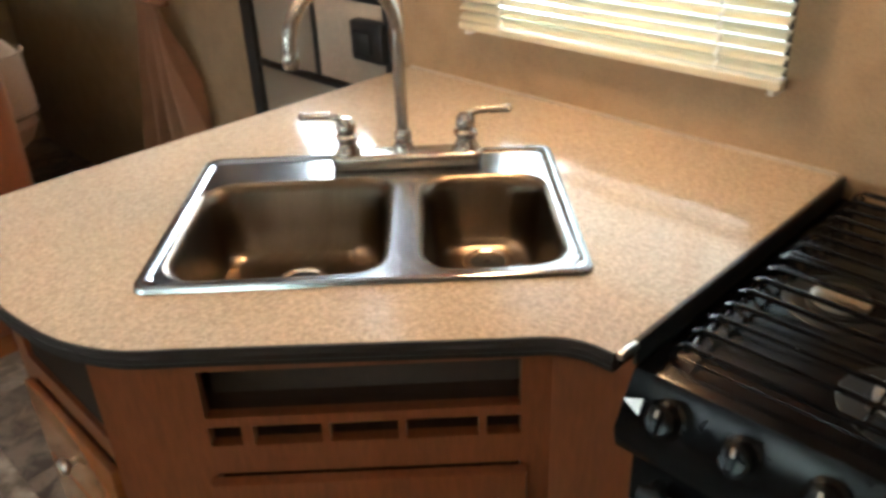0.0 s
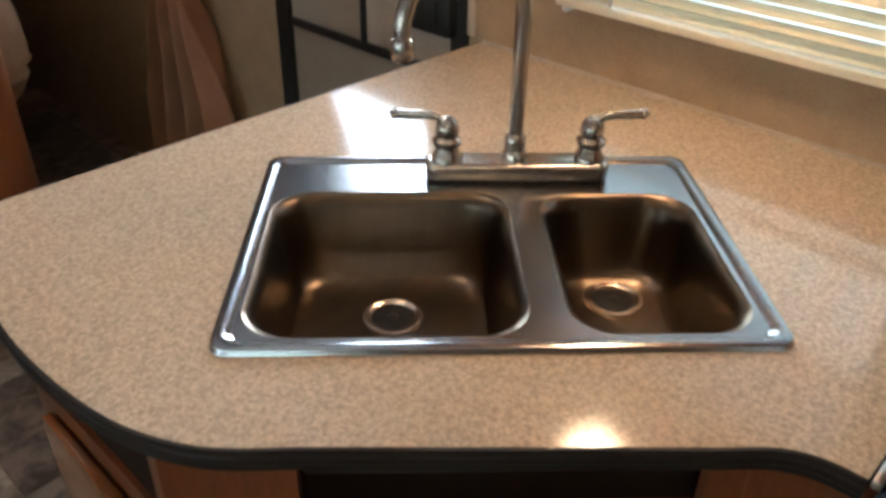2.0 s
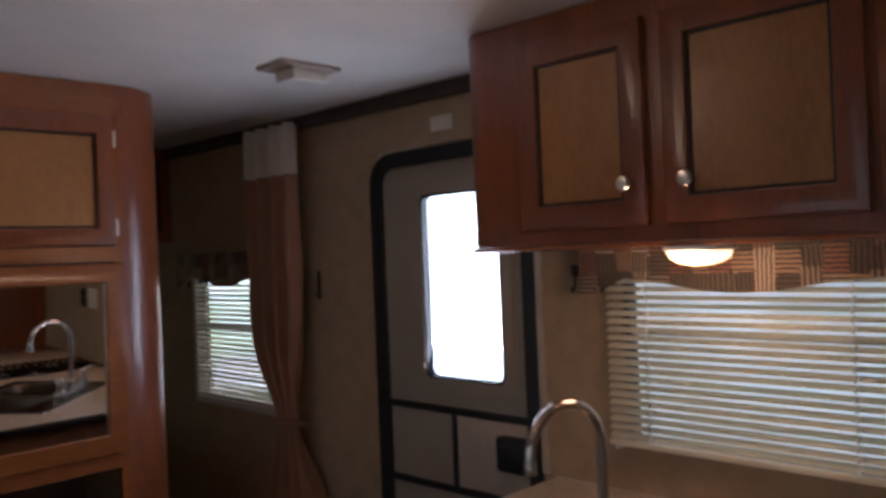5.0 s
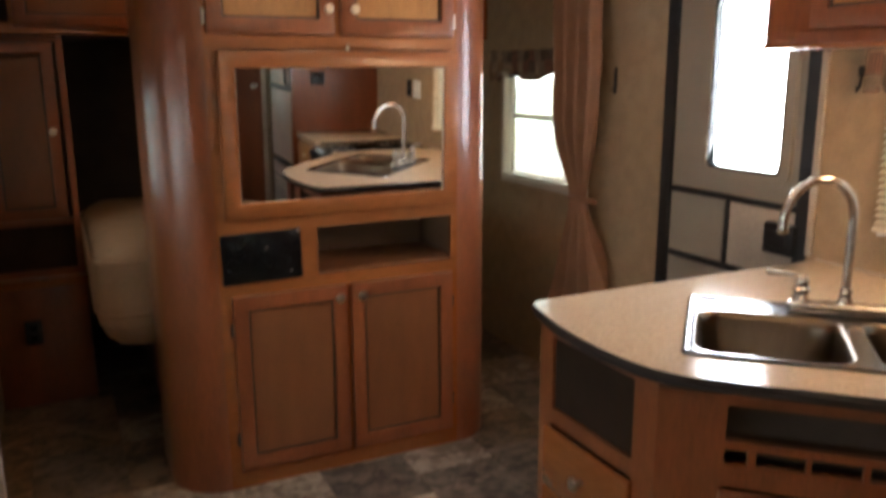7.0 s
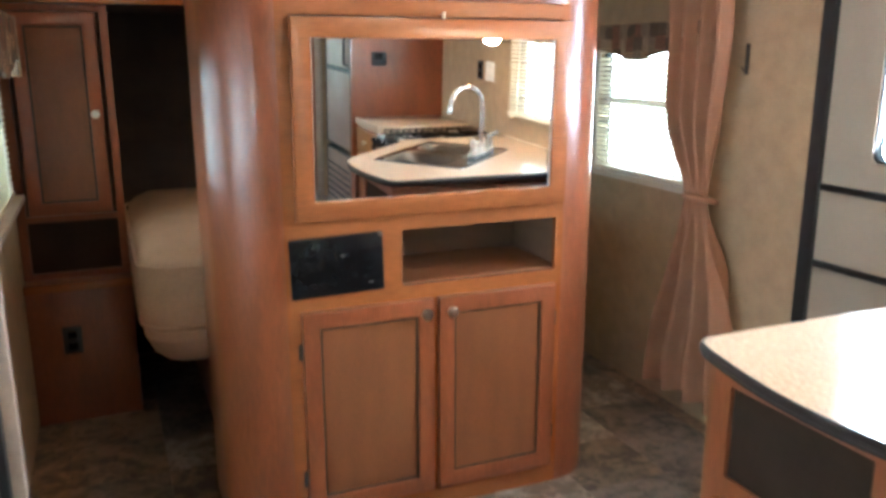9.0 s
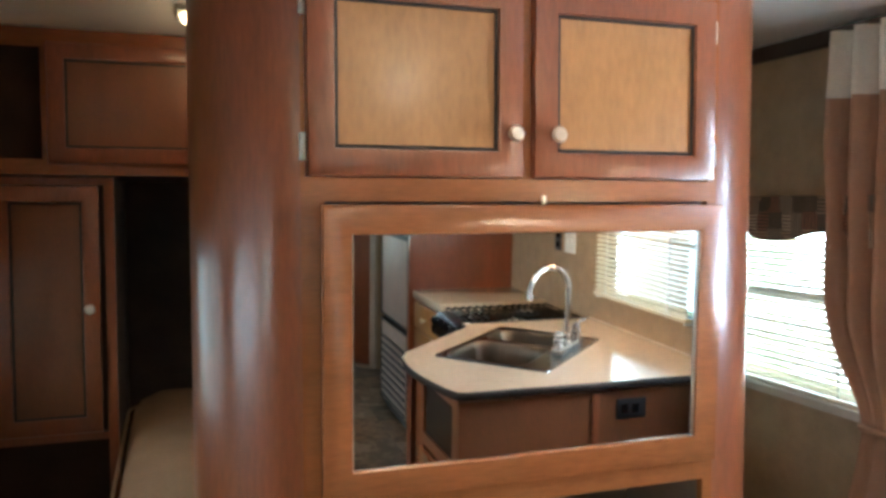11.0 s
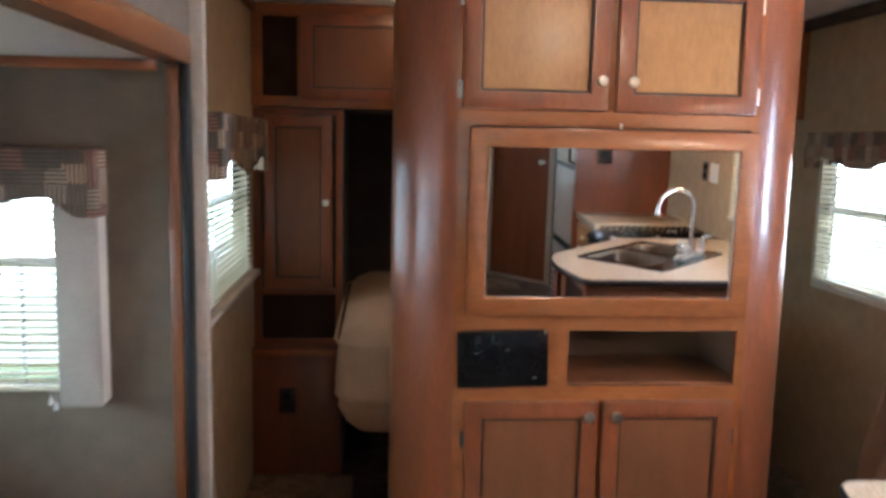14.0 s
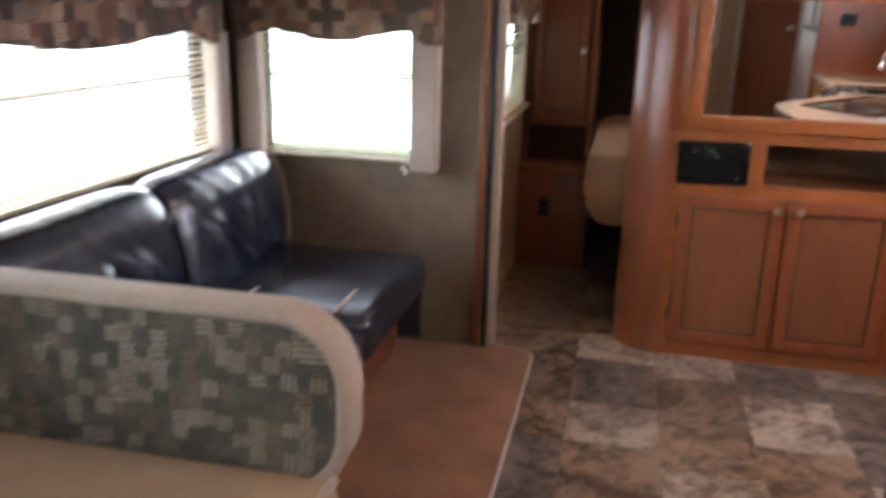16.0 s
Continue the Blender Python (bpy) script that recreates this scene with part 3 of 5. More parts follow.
# ---- entry door ----
def entry_door():
    d = thing("door_1", "grey beige entry door with black seal and a bright window", "door", (W, -0.6, 0.02), kind="structure")
    M = facing(W, DOOR_Y1, 0, *RIGHT)
    w = DOOR_Y1 - DOOR_Y0
    def ring(u0, u1, v0, v1, f, w0, w1, r):
        out, inn = rounded(u0, u1, v0, v1, r), rounded(u0 + f, u1 - f, v0 + f, v1 - f, max(0.01, r - f))
        bm = bmesh.new()
        loops = [[bm.verts.new((x, y, z)) for x, y in lp] for z, lp in ((w0, out), (w1, out), (w1, inn), (w0, inn))]
        n = len(out)
        for a, b in ((0, 1), (1, 2), (2, 3), (3, 0)):
            for i in range(n):
                bm.faces.new((loops[a][i], loops[a][(i + 1) % n], loops[b][(i + 1) % n], loops[b][i]))
        bmesh.ops.recalc_face_normals(bm, faces=bm.faces[:])
        return bm
    part("seal", moved(ring(0.0, w, 0.03, 1.935, 0.052, -0.045, 0.006, 0.11), M), BLACKM, d, "black rubber door seal")
    for u in (0.001, w - 0.035):
        part("frame_corner", moved(box(u, u + 0.034, 1.902, 1.939, -0.046, -0.003), M), WALL, d)
    wu0, wu1, wv0, wv1 = 0.235, 0.605, 1.15, 1.79
    part("door_leaf", moved(wall_with_holes(0.05, w - 0.05, 0.08, 1.888, [(wu0, wu1, wv0, wv1)], lambda a, b, c, e: box(a, b, c, e, -0.045, -0.012)), M), DOORM, d)
    part("window_frame", moved(ring(wu0 - 0.03, wu1 + 0.03, wv0 - 0.03, wv1 + 0.03, 0.042, -0.04, 0.004, 0.06), M), DOORM, d)
    part("gasket", moved(ring(wu0 + 0.008, wu1 - 0.008, wv0 + 0.008, wv1 - 0.008, 0.012, -0.03, 0.0, 0.04), M), BLACKM, d)
    part("pane", moved(box(wu0, wu1, wv0, wv1, -0.034, -0.029), M), GLASS, d).visible_shadow = False
    for v in (1.06, 0.80, 0.40):
        part("moulding", moved(box(0.055, w - 0.055, v - 0.012, v + 0.012, -0.012, 0.0, 0.005), M), BLACKM, d)
    part("moulding", moved(box(0.352, 0.372, 0.81, 1.05, -0.012, -0.002, 0.004), M), BLACKM, d)
    part("screen_slider", moved(box(0.375, w - 0.06, 0.815, 1.045, -0.012, -0.004, 0.004), M), PIPING, d, "pale sliding panel")
    part("latch", moved(box(0.565, 0.695, 0.90, 1.01, -0.011, 0.03, 0.012), M), BLACKM, d, "black plastic latch box")
    part("latch_tag", moved(box(0.60, 0.625, 0.875, 0.899, -0.011, -0.008), M), TAG, d, "small red tag")
    part("latch_paddle", moved(box(0.585, 0.66, 0.925, 0.985, 0.03, 0.04, 0.006), M), BLACKM, d)
    solid("trim", box(W - 0.016, W - 0.002, DOOR_Y0 - 0.028, DOOR_Y0 - 0.004, 0.92, 1.6, 0.004), PIPING, "narrow wooden strip between entry door and galley", "trim")


def rounded(u0, u1, v0, v1, r, n=6):
    pts = []
    for cx, cy, a0 in ((u1 - r, v1 - r, 0), (u0 + r, v1 - r, 90), (u0 + r, v0 + r, 180), (u1 - r, v0 + r, 270)):
        for k in range(n + 1):
            a = radians(a0 + 90 * k / n)
            pts.append((cx + r * math.cos(a), cy + r * math.sin(a)))
    return pts


entry_door()


# ---- curtains ----
def ease(k):
    k = max(0.0, min(1.0, k))
    return k * k * (3 - 2 * k)


def curtain(M, left, right, tie, top, bottom, head, folds, label, cloth, seed, deep=1.0):
    """A gathered curtain held in at a tie; left(v) and right(v) give its edges along local u at height v."""
    c = thing("curtain", label, "curtain", M @ Vector((0, bottom, 0.05)))

    def surf(v0, v1):
        def f(a, b):
            v = v0 + (v1 - v0) * b
            lo, hi = left(v), right(v)
            k = ease(abs(v - tie) / 0.3)
            wave = math.sin(a * folds * 2 * math.pi + seed + (0.5 * math.sin(4 * v + seed) if v > tie else 0.9 * math.sin(5 * v)))
            crease = wave * abs(wave) ** 0.4 * (0.012 + (0.034 if v > tie else 0.055) * k) + 0.006 * noise.noise(Vector((a * 9, v * 6, seed)))
            drift = 0.012 * noise.noise(Vector((v * 3, a * 2, seed + 4)))
            return Vector((lo + (hi - lo) * a + drift, v, (0.062 + crease + 0.03 * (1 - k)) * deep))
        return f
    part("drape", moved(sheet(surf(tie, top - head), 110, 50, 0.003), M), cloth, c)
    part("skirt", moved(sheet(surf(bottom, tie), 110, 50, 0.003), M), cloth, c)
    if head:
        part("heading", moved(sheet(surf(top - head, top), 110, 8, 0.003), M), SHEER, c, "cream gathered heading")
        mid = (left(tie) + right(tie)) / 2
        band = [(mid + 0.075 * math.cos(x), tie + 0.012 * math.sin(x), 0.075 + 0.045 * math.sin(x)) for x in [math.pi * k / 12 for k in range(25)]]
        part("tieback", moved(tube(band, 0.012, 8), M), cloth, c)
    return c


curtain(facing(W - 0.02, 0.25, 0, *RIGHT), lambda v: -0.145 + 0.145 * (1 - ease((v - 0.95) / 0.42)) ** 1.5 if v > 0.95 else 0.0 - 0.15 * ease((0.95 - v) / 0.8),
        lambda v: 0.155 - 0.015 * ease((1.6 - v) / 0.6) if v > 0.95 else 0.14 + 0.14 * ease((0.95 - v) / 0.5), 0.95, 2.1, 0.13, 0.195, 3.3, "tan curtain tied back beside the bedside window", CURTAIN, 1.0)
curtain(facing(BEDL + 0.012, 0.0, 0, 1, 0), lambda v: -0.012 - 0.02 * ease((1.02 - v) / 0.3), lambda v: 0.004 + 0.02 * ease((1.02 - v) / 0.3), 1.0, 1.03, 0.45, 0.0, 1.5, "short bunched pale curtain end beside the slide-out seal", PIPING, 2.0, 0.4)
# Dark upright strip with a small hook, close to the curtain's edge.
bk = thing("curtain_side_strip", "small dark upright strip on the wall at the curtain's edge", "bracket", (W - 0.01, 0.09, 1.45))
part("plate", box(W - 0.012, W - 0.002, 0.077, 0.092, 1.42, 1.53, 0.003), DARK, bk)
part("hook", tube([(W - 0.012, 0.084, 1.44), (W - 0.024, 0.084, 1.435), (W - 0.028, 0.084, 1.447)], 0.003, 8), DARK, bk)


# ---- cabinet fronts ----
def knob(M, u, v, w, parent, mat=None):
    prof = [(0.006, 0), (0.006, 0.01), (0.009, 0.013), (0.0155, 0.018), (0.0165, 0.023), (0.013, 0.029), (0.0, 0.031)]
    return part("knob", lathe(prof, M @ Matrix.Translation((u, v, w)), 16), mat or NICKEL, parent, "round satin nickel knob")


def door(parent, M, u0, u1, v0, v1, at=None, f=0.05, hinges=None, dark=True, mat=None, panel=None, pin=None):
    d = part("door", moved(ring_frame(u0, u1, v0, v1, f, 0.001, 0.02), M), mat or WOOD, parent, "framed cherry wood door")
    part("panel", moved(box(u0 + f - 0.004, u1 - f + 0.004, v0 + f - 0.004, v1 - f + 0.004, 0.002, 0.0085), M), panel or PANEL, d, "plain veneer panel")
    if dark:
        part("bead", moved(ring_frame(u0 + f, u1 - f, v0 + f, v1 - f, 0.007, 0.0086, 0.0125, 0.001), M), DARK, d, "dark glazed bead")
    if at:
        knob(M, at[0], at[1], 0.02, d)
    for side, v in hinges or ():
        u = u0 - 0.006 if side < 0 else u1 + 0.006
        part("hinge", moved(join(box(u - 0.006, u + 0.006, v - 0.026, v + 0.026, 0.001, 0.006, 0.002), tube([(u, v - 0.02, 0.007), (u, v + 0.02, 0.007)], 0.004, 8)), M), pin or NICKEL, d, "small butt hinge")
    return d


def media_cabinet():
    c = thing("media_cabinet", "cherry wood media cabinet with rounded corner columns and a mirrored door", "cabinet", (0, 0.2, 0))
    M = facing(0, 0, 0, 0, -1)
    X, R, top = 0.465, 0.19, CEIL - 0.003
    for s in (-1, 1):
        arc = [(s * (X + R * math.sin(radians(a))), R - R * math.cos(radians(a))) for a in range(0, 91, 6)]
        poly = arc + [(s * (X + R), 0.42), (s * X, 0.42)]
        part("corner_column", prism(poly if s > 0 else poly[::-1], 0.0, top), WOOD, c, "rounded glossy cherry wood column")
    fr = [box(-X, -X + 0.045, 0, top, -0.02, 0), box(X - 0.025, X, 0, top, -0.02, 0)]
    for v0, v1 in ((0, 0.075), (0.742, 0.79), (0.968, 1.018), (1.597, 1.643), (2.035, top)):
        fr.append(box(-X + 0.045, X - 0.025, v0, v1, -0.02, 0.0))
    fr += [box(-0.168, -0.103, 0.79, 0.968, -0.02, 0), box(-0.02, 0.02, 0.075, 0.742, -0.02, -0.001), box(-0.02, 0.02, 1.643, 2.035, -0.02, -0.001)]
    part("face_frame", moved(join(*fr), M), WOOD_H, c)
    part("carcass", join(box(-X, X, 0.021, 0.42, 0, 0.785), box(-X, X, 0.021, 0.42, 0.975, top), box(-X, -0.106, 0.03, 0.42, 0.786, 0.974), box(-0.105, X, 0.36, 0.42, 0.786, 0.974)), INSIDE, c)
    part("niche_floor", box(-0.103, X - 0.001, 0.021, 0.359, 0.7865, 0.795), LOWER, c)
    part("niche_back", box(-0.104, X - 0.001, 0.345, 0.3595, 0.796, 0.974), NICHE, c)
    for a in (-0.1045, X - 0.006):
        part("niche_side", box(a, a + 0.005, 0.021, 0.344, 0.796, 0.974), NICHE, c)
    for s, a, b, n in ((-1, -0.455, -0.018, -0.043), (1, 0.008, 0.445, 0.052)):
        door(c, M, a, b, 1.645, 2.032, (n, 1.732), 0.053, [(s, 1.70), (s, 1.97)])
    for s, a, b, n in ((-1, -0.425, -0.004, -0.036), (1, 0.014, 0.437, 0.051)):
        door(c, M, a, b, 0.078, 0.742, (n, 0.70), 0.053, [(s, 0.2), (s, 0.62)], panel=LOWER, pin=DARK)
    # the mirrored door stands slightly proud at its top
    T = M @ Matrix.Translation((0, 1.02, 0.0045)) @ pose(0, 0, 0, TILT, -0.25, 0)
    d = part("mirror_door", moved(ring_frame(-0.432, 0.452, 0.0, 0.572, 0.058, 0.003, 0.024, 0.005), T), WOOD_H, c, "cherry wood frame of the mirror door")
    part("mirror", moved(box(-0.376, 0.396, 0.056, 0.516, 0.006, 0.012), T), MIRROR, d, "clear mirror pane")
    for u in (-0.375, 0.392):
        part("bead", moved(box(u, u + 0.003, 0.058, 0.514, 0.0122, 0.0165), T), NICKEL, d)
    part("catch", moved(box(0.02, 0.026, 0.5725, 0.59, 0.004, 0.012), T), NICKEL, d)
    # stereo
    r = thing("car_stereo", "glossy black built-in stereo in the cabinet", "stereo", (-0.31, 0.0, 0.79))
    M = M @ Matrix.Translation((-0.45, 0.79, 0.0)) @ pose(0, 0, 0, 0, 0, 1.4) @ Matrix.Translation((0.45, -0.79, 0.0))
    part("faceplate", moved(box(-0.452, -0.166, 0.786, 0.968, 0.001, 0.016, 0.006), M), BLACK, r)
    part("screen", moved(box(-0.425, -0.345, 0.865, 0.94, 0.0165, 0.018, 0.0005), M), BLACK, r)
    part("dial", lathe([(0.012, 0), (0.012, 0.006), (0.01, 0.01), (0.0, 0.011)], M @ Matrix.Translation((-0.295, 0.875, 0.016)), 20), BLACK, r, "small round black dial")
    for u, v in ((-0.30, 0.905), (-0.215, 0.815)):
        part("mark", moved(box(u, u + 0.012, v, v + 0.003, 0.0161, 0.0166), M), PADDING, r, "tiny pale mark")
    for i in range(4):
        part("button", moved(box(-0.43 + i * 0.03, -0.408 + i * 0.03, 0.815, 0.827, 0.0162, 0.020, 0.001), M), BLACK, r)
        part("button", moved(box(-0.23, -0.195, 0.83 + i * 0.026, 0.842 + i * 0.026, 0.0162, 0.020, 0.001), M), BLACK, r)
    part("corner_badge", moved(box(-0.182, -0.168, 0.952, 0.966, 0.016, 0.019, 0.002), M), CHROME, r, "small bright metal corner")


TILT = 1.6
media_cabinet()


# ---- galley ----
SINK = Matrix(((0.718, 0.695, 0, 0.273), (-0.695, 0.718, 0, -1.507), (0, 0, 1, 0.91), (0, 0, 0, 1)))
TOP = 0.91


def smooth_path(pts, n=6):
    out = []
    for i in range(len(pts) - 1):
        p0, p1, p2, p3 = (Vector(pts[max(0, i - 1)]), Vector(pts[i]), Vector(pts[i + 1]), Vector(pts[min(len(pts) - 1, i + 2)]))
        for k in range(n):
            t = k / n
            out.append(tuple(0.5 * ((2 * p1) + (p2 - p0) * t + (2 * p0 - 5 * p1 + 4 * p2 - p3) * t * t + (3 * p1 - p0 - 3 * p2 + p3) * t ** 3)))
    out.append(tuple(pts[-1]))
    return out


def scan(outer, holes, z):
    bm = bmesh.new()
    for loop in (outer, *holes):
        vs = [bm.verts.new((x, y, z)) for x, y in loop]
        for i in range(len(vs)):
            bm.edges.new((vs[i], vs[(i + 1) % len(vs)]))
    bmesh.ops.triangle_fill(bm, use_beauty=True, use_dissolve=False, edges=bm.edges[:])
    for f in bm.faces:
        if f.normal.z < 0:
            f.normal_flip()
    return bm


def loft(rings, cap=False):
    bm = bmesh.new()
    vs = [[bm.verts.new(p) for p in r] for r in rings]
    n = len(vs[0])
    for a, b in zip(vs, vs[1:]):
        for i in range(n):
            bm.faces.new((a[i], a[(i + 1) % n], b[(i + 1) % n], b[i]))
    if cap:
        bm.faces.new(vs[-1])
    bmesh.ops.recalc_face_normals(bm, faces=bm.faces[:])
    return bm


def galley():
    curve = smooth_path([(0.215, -1.003), (0.185, -1.03), (0.16, -1.12), (0.138, -1.24), (0.131, -1.375), (0.147, -1.515), (0.188, -1.61), (0.25, -1.675)], 5)
    nose = smooth_path([(0.545, -1.972), (0.58, -2.008), (0.597, -2.045), (0.6, -2.084)], 4)
    outline = [(W - 0.002, -2.084), (W - 0.002, -1.003)] + curve + nose
    cutout = [tuple((SINK @ Vector((x, y, 0)))[:2]) for x, y in rounded(0.02, 0.62, 0.02, 0.45, 0.03)]
    t = thing("countertop", "speckled beige laminate worktop with a black edge", "countertop", (0.6, -1.5, 0.868))
    slab = join(scan(outline, [cutout], TOP), loft([[(x, y, z) for x, y in cutout] for z in (TOP, TOP - 0.04)]))
    part("slab", slab, COUNTER, t)
    part("underside", scan(outline, [cutout], TOP - 0.0275), EDGE, t)
    band = [(x, y) for x, y in [(W - 0.004, -1.003)] + curve + nose]
    part("edge_moulding", join(sheet(lambda a, b: Vector((*band[round(a * (len(band) - 1))], TOP - 0.027 + b * 0.0265)), len(band) - 1, 3, 0.004),
                               tube([(x + 0.006, y + 0.002, TOP - 0.0135) for x, y in band], 0.0125, 10)), EDGE, t, "black T-shaped edge moulding")
    part("caulk_bead", tube([(W - 0.004, -2.083, TOP + 0.002), (W - 0.004, -1.5, TOP + 0.002), (W - 0.004, -1.01, TOP + 0.002)], 0.005, 8), PIPING, t, "thin tan caulk bead along the wall")
    # base cabinet
    c = thing("sink_cabinet", "cherry wood peninsula base cabinet with drawers, slots and a door", "cabinet", (0.6, -1.5, 0))
    foot = [(0.21, -1.045), (0.2, -1.52), (0.64, -1.985), (0.68, -2.08), (W - 0.005, -2.08), (W - 0.005, -1.045)]
    part("carcass", join(prism([(0.28, -1.06), (0.28, -1.5), (0.68, -1.95), (0.72, -2.075), (W - 0.006, -2.075), (W - 0.006, -1.06)], 0.0, 0.62), box(0.3, W - 0.006, -1.12, -1.06, 0.62, 0.72)), INSIDE, c)
    part("top_rail", loft([[(x, y, z) for x, y in foot] for z in (0.864, TOP - 0.0285)]), WOOD, c)
    E = facing(0.205, -1.045, 0, -1, 0)
    fr = [box(0, 0.05, 0, 0.865, -0.02, 0), box(0.385, 0.49, 0, 0.865, -0.02, 0), box(0.05, 0.385, 0.835, 0.865, -0.02, 0), box(0.05, 0.385, 0.59, 0.635, -0.02, 0), box(0.05, 0.385, 0, 0.07, -0.02, 0),
          box(0.05, 0.385, 0.395, 0.41, -0.02, -0.001), box(0.05, 0.385, 0.225, 0.24, -0.02, -0.001)]
    part("end_frame", moved(join(*fr), E), WOOD, c)
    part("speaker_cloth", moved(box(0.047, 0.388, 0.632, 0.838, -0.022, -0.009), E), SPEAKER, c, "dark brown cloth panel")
    for v0, v1 in ((0.412, 0.585), (0.242, 0.405), (0.07, 0.235)):
        d = part("drawer", moved(box(0.035, 0.395, v0, v1, 0.001, 0.019, 0.005), E), WOOD_H, c, "plain slab drawer front")
        knob(E, 0.215, (v0 + v1) / 2, 0.019, d)
    # diagonal front below the sink
    n = (-0.695, -0.718)
    o = Vector((0.273, -1.507)) + 0.1 * Vector(n)
    D = facing(o.x, o.y, 0, *n)
    z0, z1 = 0.763, 0.843
    fr = [box(-0.045, 0.096, 0, 0.866, -0.02, 0), box(0.533, 0.60, 0, 0.866, -0.02, 0), box(0.096, 0.533, z1, 0.866, -0.02, 0), box(0.096, 0.533, 0.746, z0, -0.02, 0), box(0.096, 0.533, 0.66, 0.712, -0.02, 0), box(0.096, 0.533, 0, 0.075, -0.02, 0)]
    for a, b in ((0.141, 0.158), (0.254, 0.265), (0.361, 0.373), (0.474, 0.486)):
        fr.append(box(a, b, 0.712, 0.746, -0.02, 0))
    part("front_frame", moved(join(*fr), D), WOOD, c)
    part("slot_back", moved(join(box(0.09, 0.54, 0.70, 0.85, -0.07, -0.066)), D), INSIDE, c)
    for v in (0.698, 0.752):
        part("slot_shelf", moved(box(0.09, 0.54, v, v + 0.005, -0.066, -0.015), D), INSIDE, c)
    door(c, D, 0.088, 0.541, 0.07, 0.655, (0.50, 0.60), 0.055, [(-1, 0.16), (-1, 0.57)], panel=WOOD)
    # far side panel and outlet
    part("side_panel", join(box(0.206, 0.72, -1.044, -1.03, 0, 0.866), box(0.73, W - 0.005, -1.044, -1.03, 0, 0.866)), LOWER, c)
    part("side_batten", box(0.712, 0.738, -1.0295, -1.022, 0, 0.866, 0.002), WOOD, c)
    part("nose_panel", moved(box(0.0, 0.12, 0, 0.866, -0.016, 0), facing(0.615, -1.98, 0, -0.92, -0.4)), WOOD, c)
    out = thing("wall_outlet", "black double power outlet on the galley side panel", "outlet", (0.86, -1.03, 0.76))
    MO = facing(0.93, -1.03, 0.76, 0, 1)
    part("plate", moved(box(0, 0.12, 0, 0.075, 0.0, 0.006, 0.003), MO), BLACKM, out)
    for u in (0.03, 0.075):
        part("socket", moved(box(u, u + 0.03, 0.02, 0.055, 0.0062, 0.008, 0.001), MO), BLACK, out)

    # sink
    s = thing("double_sink", "stainless steel double bowl sink set in the worktop", "sink", tuple(SINK.translation))
    outer = lambda k, z: [(x, y, z) for x, y in rounded(k - 0.006, 0.648 - k, k - 0.004, 0.474 - k, 0.022)]
    bowls = ((0.018, 0.356, 0.022, 0.364), (0.398, 0.622, 0.024, 0.356))
    ring = lambda b, k, z: [(x, y, z) for x, y in rounded(b[0] + k, b[1] - k, b[2] + k, b[3] - k, 0.058 if k < 0.05 else 0.034, 8)]
    deck = scan([p[:2] for p in outer(0.02, 0)], [[p[:2] for p in ring(b, 0, 0)] for b in bowls], 0.003)
    rim = loft([outer(-0.001, 0.0005), outer(0.001, 0.007), outer(0.008, 0.009), outer(0.014, 0.007), outer(0.02, 0.003)])
    part("rim", moved(join(deck, rim), SINK), STEEL, s, "polished steel rim")
    for b, depth, (du, dv) in ((bowls[0], 0.135, (0.189, 0.24)), (bowls[1], 0.13, (0.514, 0.272))):
        prof = [(0, 0.003), (0.004, 0.0015), (0.009, -0.004), (0.013, -0.02), (0.02, -depth * 0.6), (0.026, -depth * 0.84), (0.034, -depth * 0.94), (0.05, -depth * 0.985), (0.075, -depth)]
        bm = loft([ring(b, k, z) for k, z in prof], True)
        for f in bm.faces:
            f.normal_flip()
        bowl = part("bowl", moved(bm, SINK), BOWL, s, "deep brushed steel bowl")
        part("drain", lathe([(0.045, 0.0006), (0.043, 0.004), (0.038, 0.0045), (0.034, 0.002), (0.031, 0.0008)], SINK @ Matrix.Translation((du, dv, -depth)), 24), CHROME, bowl, "steel strainer ring")
        # Strainer is black to put the drain hole's shade into its colour.
        part("strainer", lathe([(0.031, 0.0009), (0.02, 0.0012), (0.008, 0.0015), (0.004, 0.006), (0.0, 0.007)], SINK @ Matrix.Translation((du, dv, -depth)), 16), BLACKM, bowl)
    # faucet
    f = thing("faucet", "brushed nickel gooseneck faucet with two lever handles on the sink", "faucet", SINK @ Vector((0.38, 0.415, 0.004)))
    part("base_plate", moved(prism(rounded(0.238, 0.516, 0.388, 0.44, 0.02), 0.004, 0.032, 0.007, 3), SINK), CHROME, f)
    part("spout_collar", lathe([(0.02, 0.03), (0.019, 0.042), (0.015, 0.05), (0.0165, 0.056), (0.016, 0.068), (0.012, 0.074)], SINK @ Matrix.Translation((0.372, 0.415, 0)), 20), CHROME, f)
    sx, sy, R0 = -0.85, -0.527, 0.098
    arc = [(0.372, 0.415, 0.06), (0.372, 0.415, 0.16), (0.372, 0.415, 0.247)] + [(0.372 + sx * R0 * (1 - math.cos(radians(a))), 0.415 + sy * R0 * (1 - math.cos(radians(a))), 0.252 + R0 * math.sin(radians(a))) for a in range(0, 172, 9)]
    tip = (0.372 + sx * R0 * 2, 0.415 + sy * R0 * 2)
    arc += [(*tip, 0.252), (*tip, 0.245)]
    part("spout", moved(tube(arc, 0.0115, 16), SINK), CHROME, f, "tall curved nickel spout")
    part("aerator", lathe([(0.0125, 0.185), (0.0145, 0.188), (0.0145, 0.205), (0.0125, 0.212)], SINK @ Matrix.Translation((*tip, 0.036)), 18), CHROME, f)
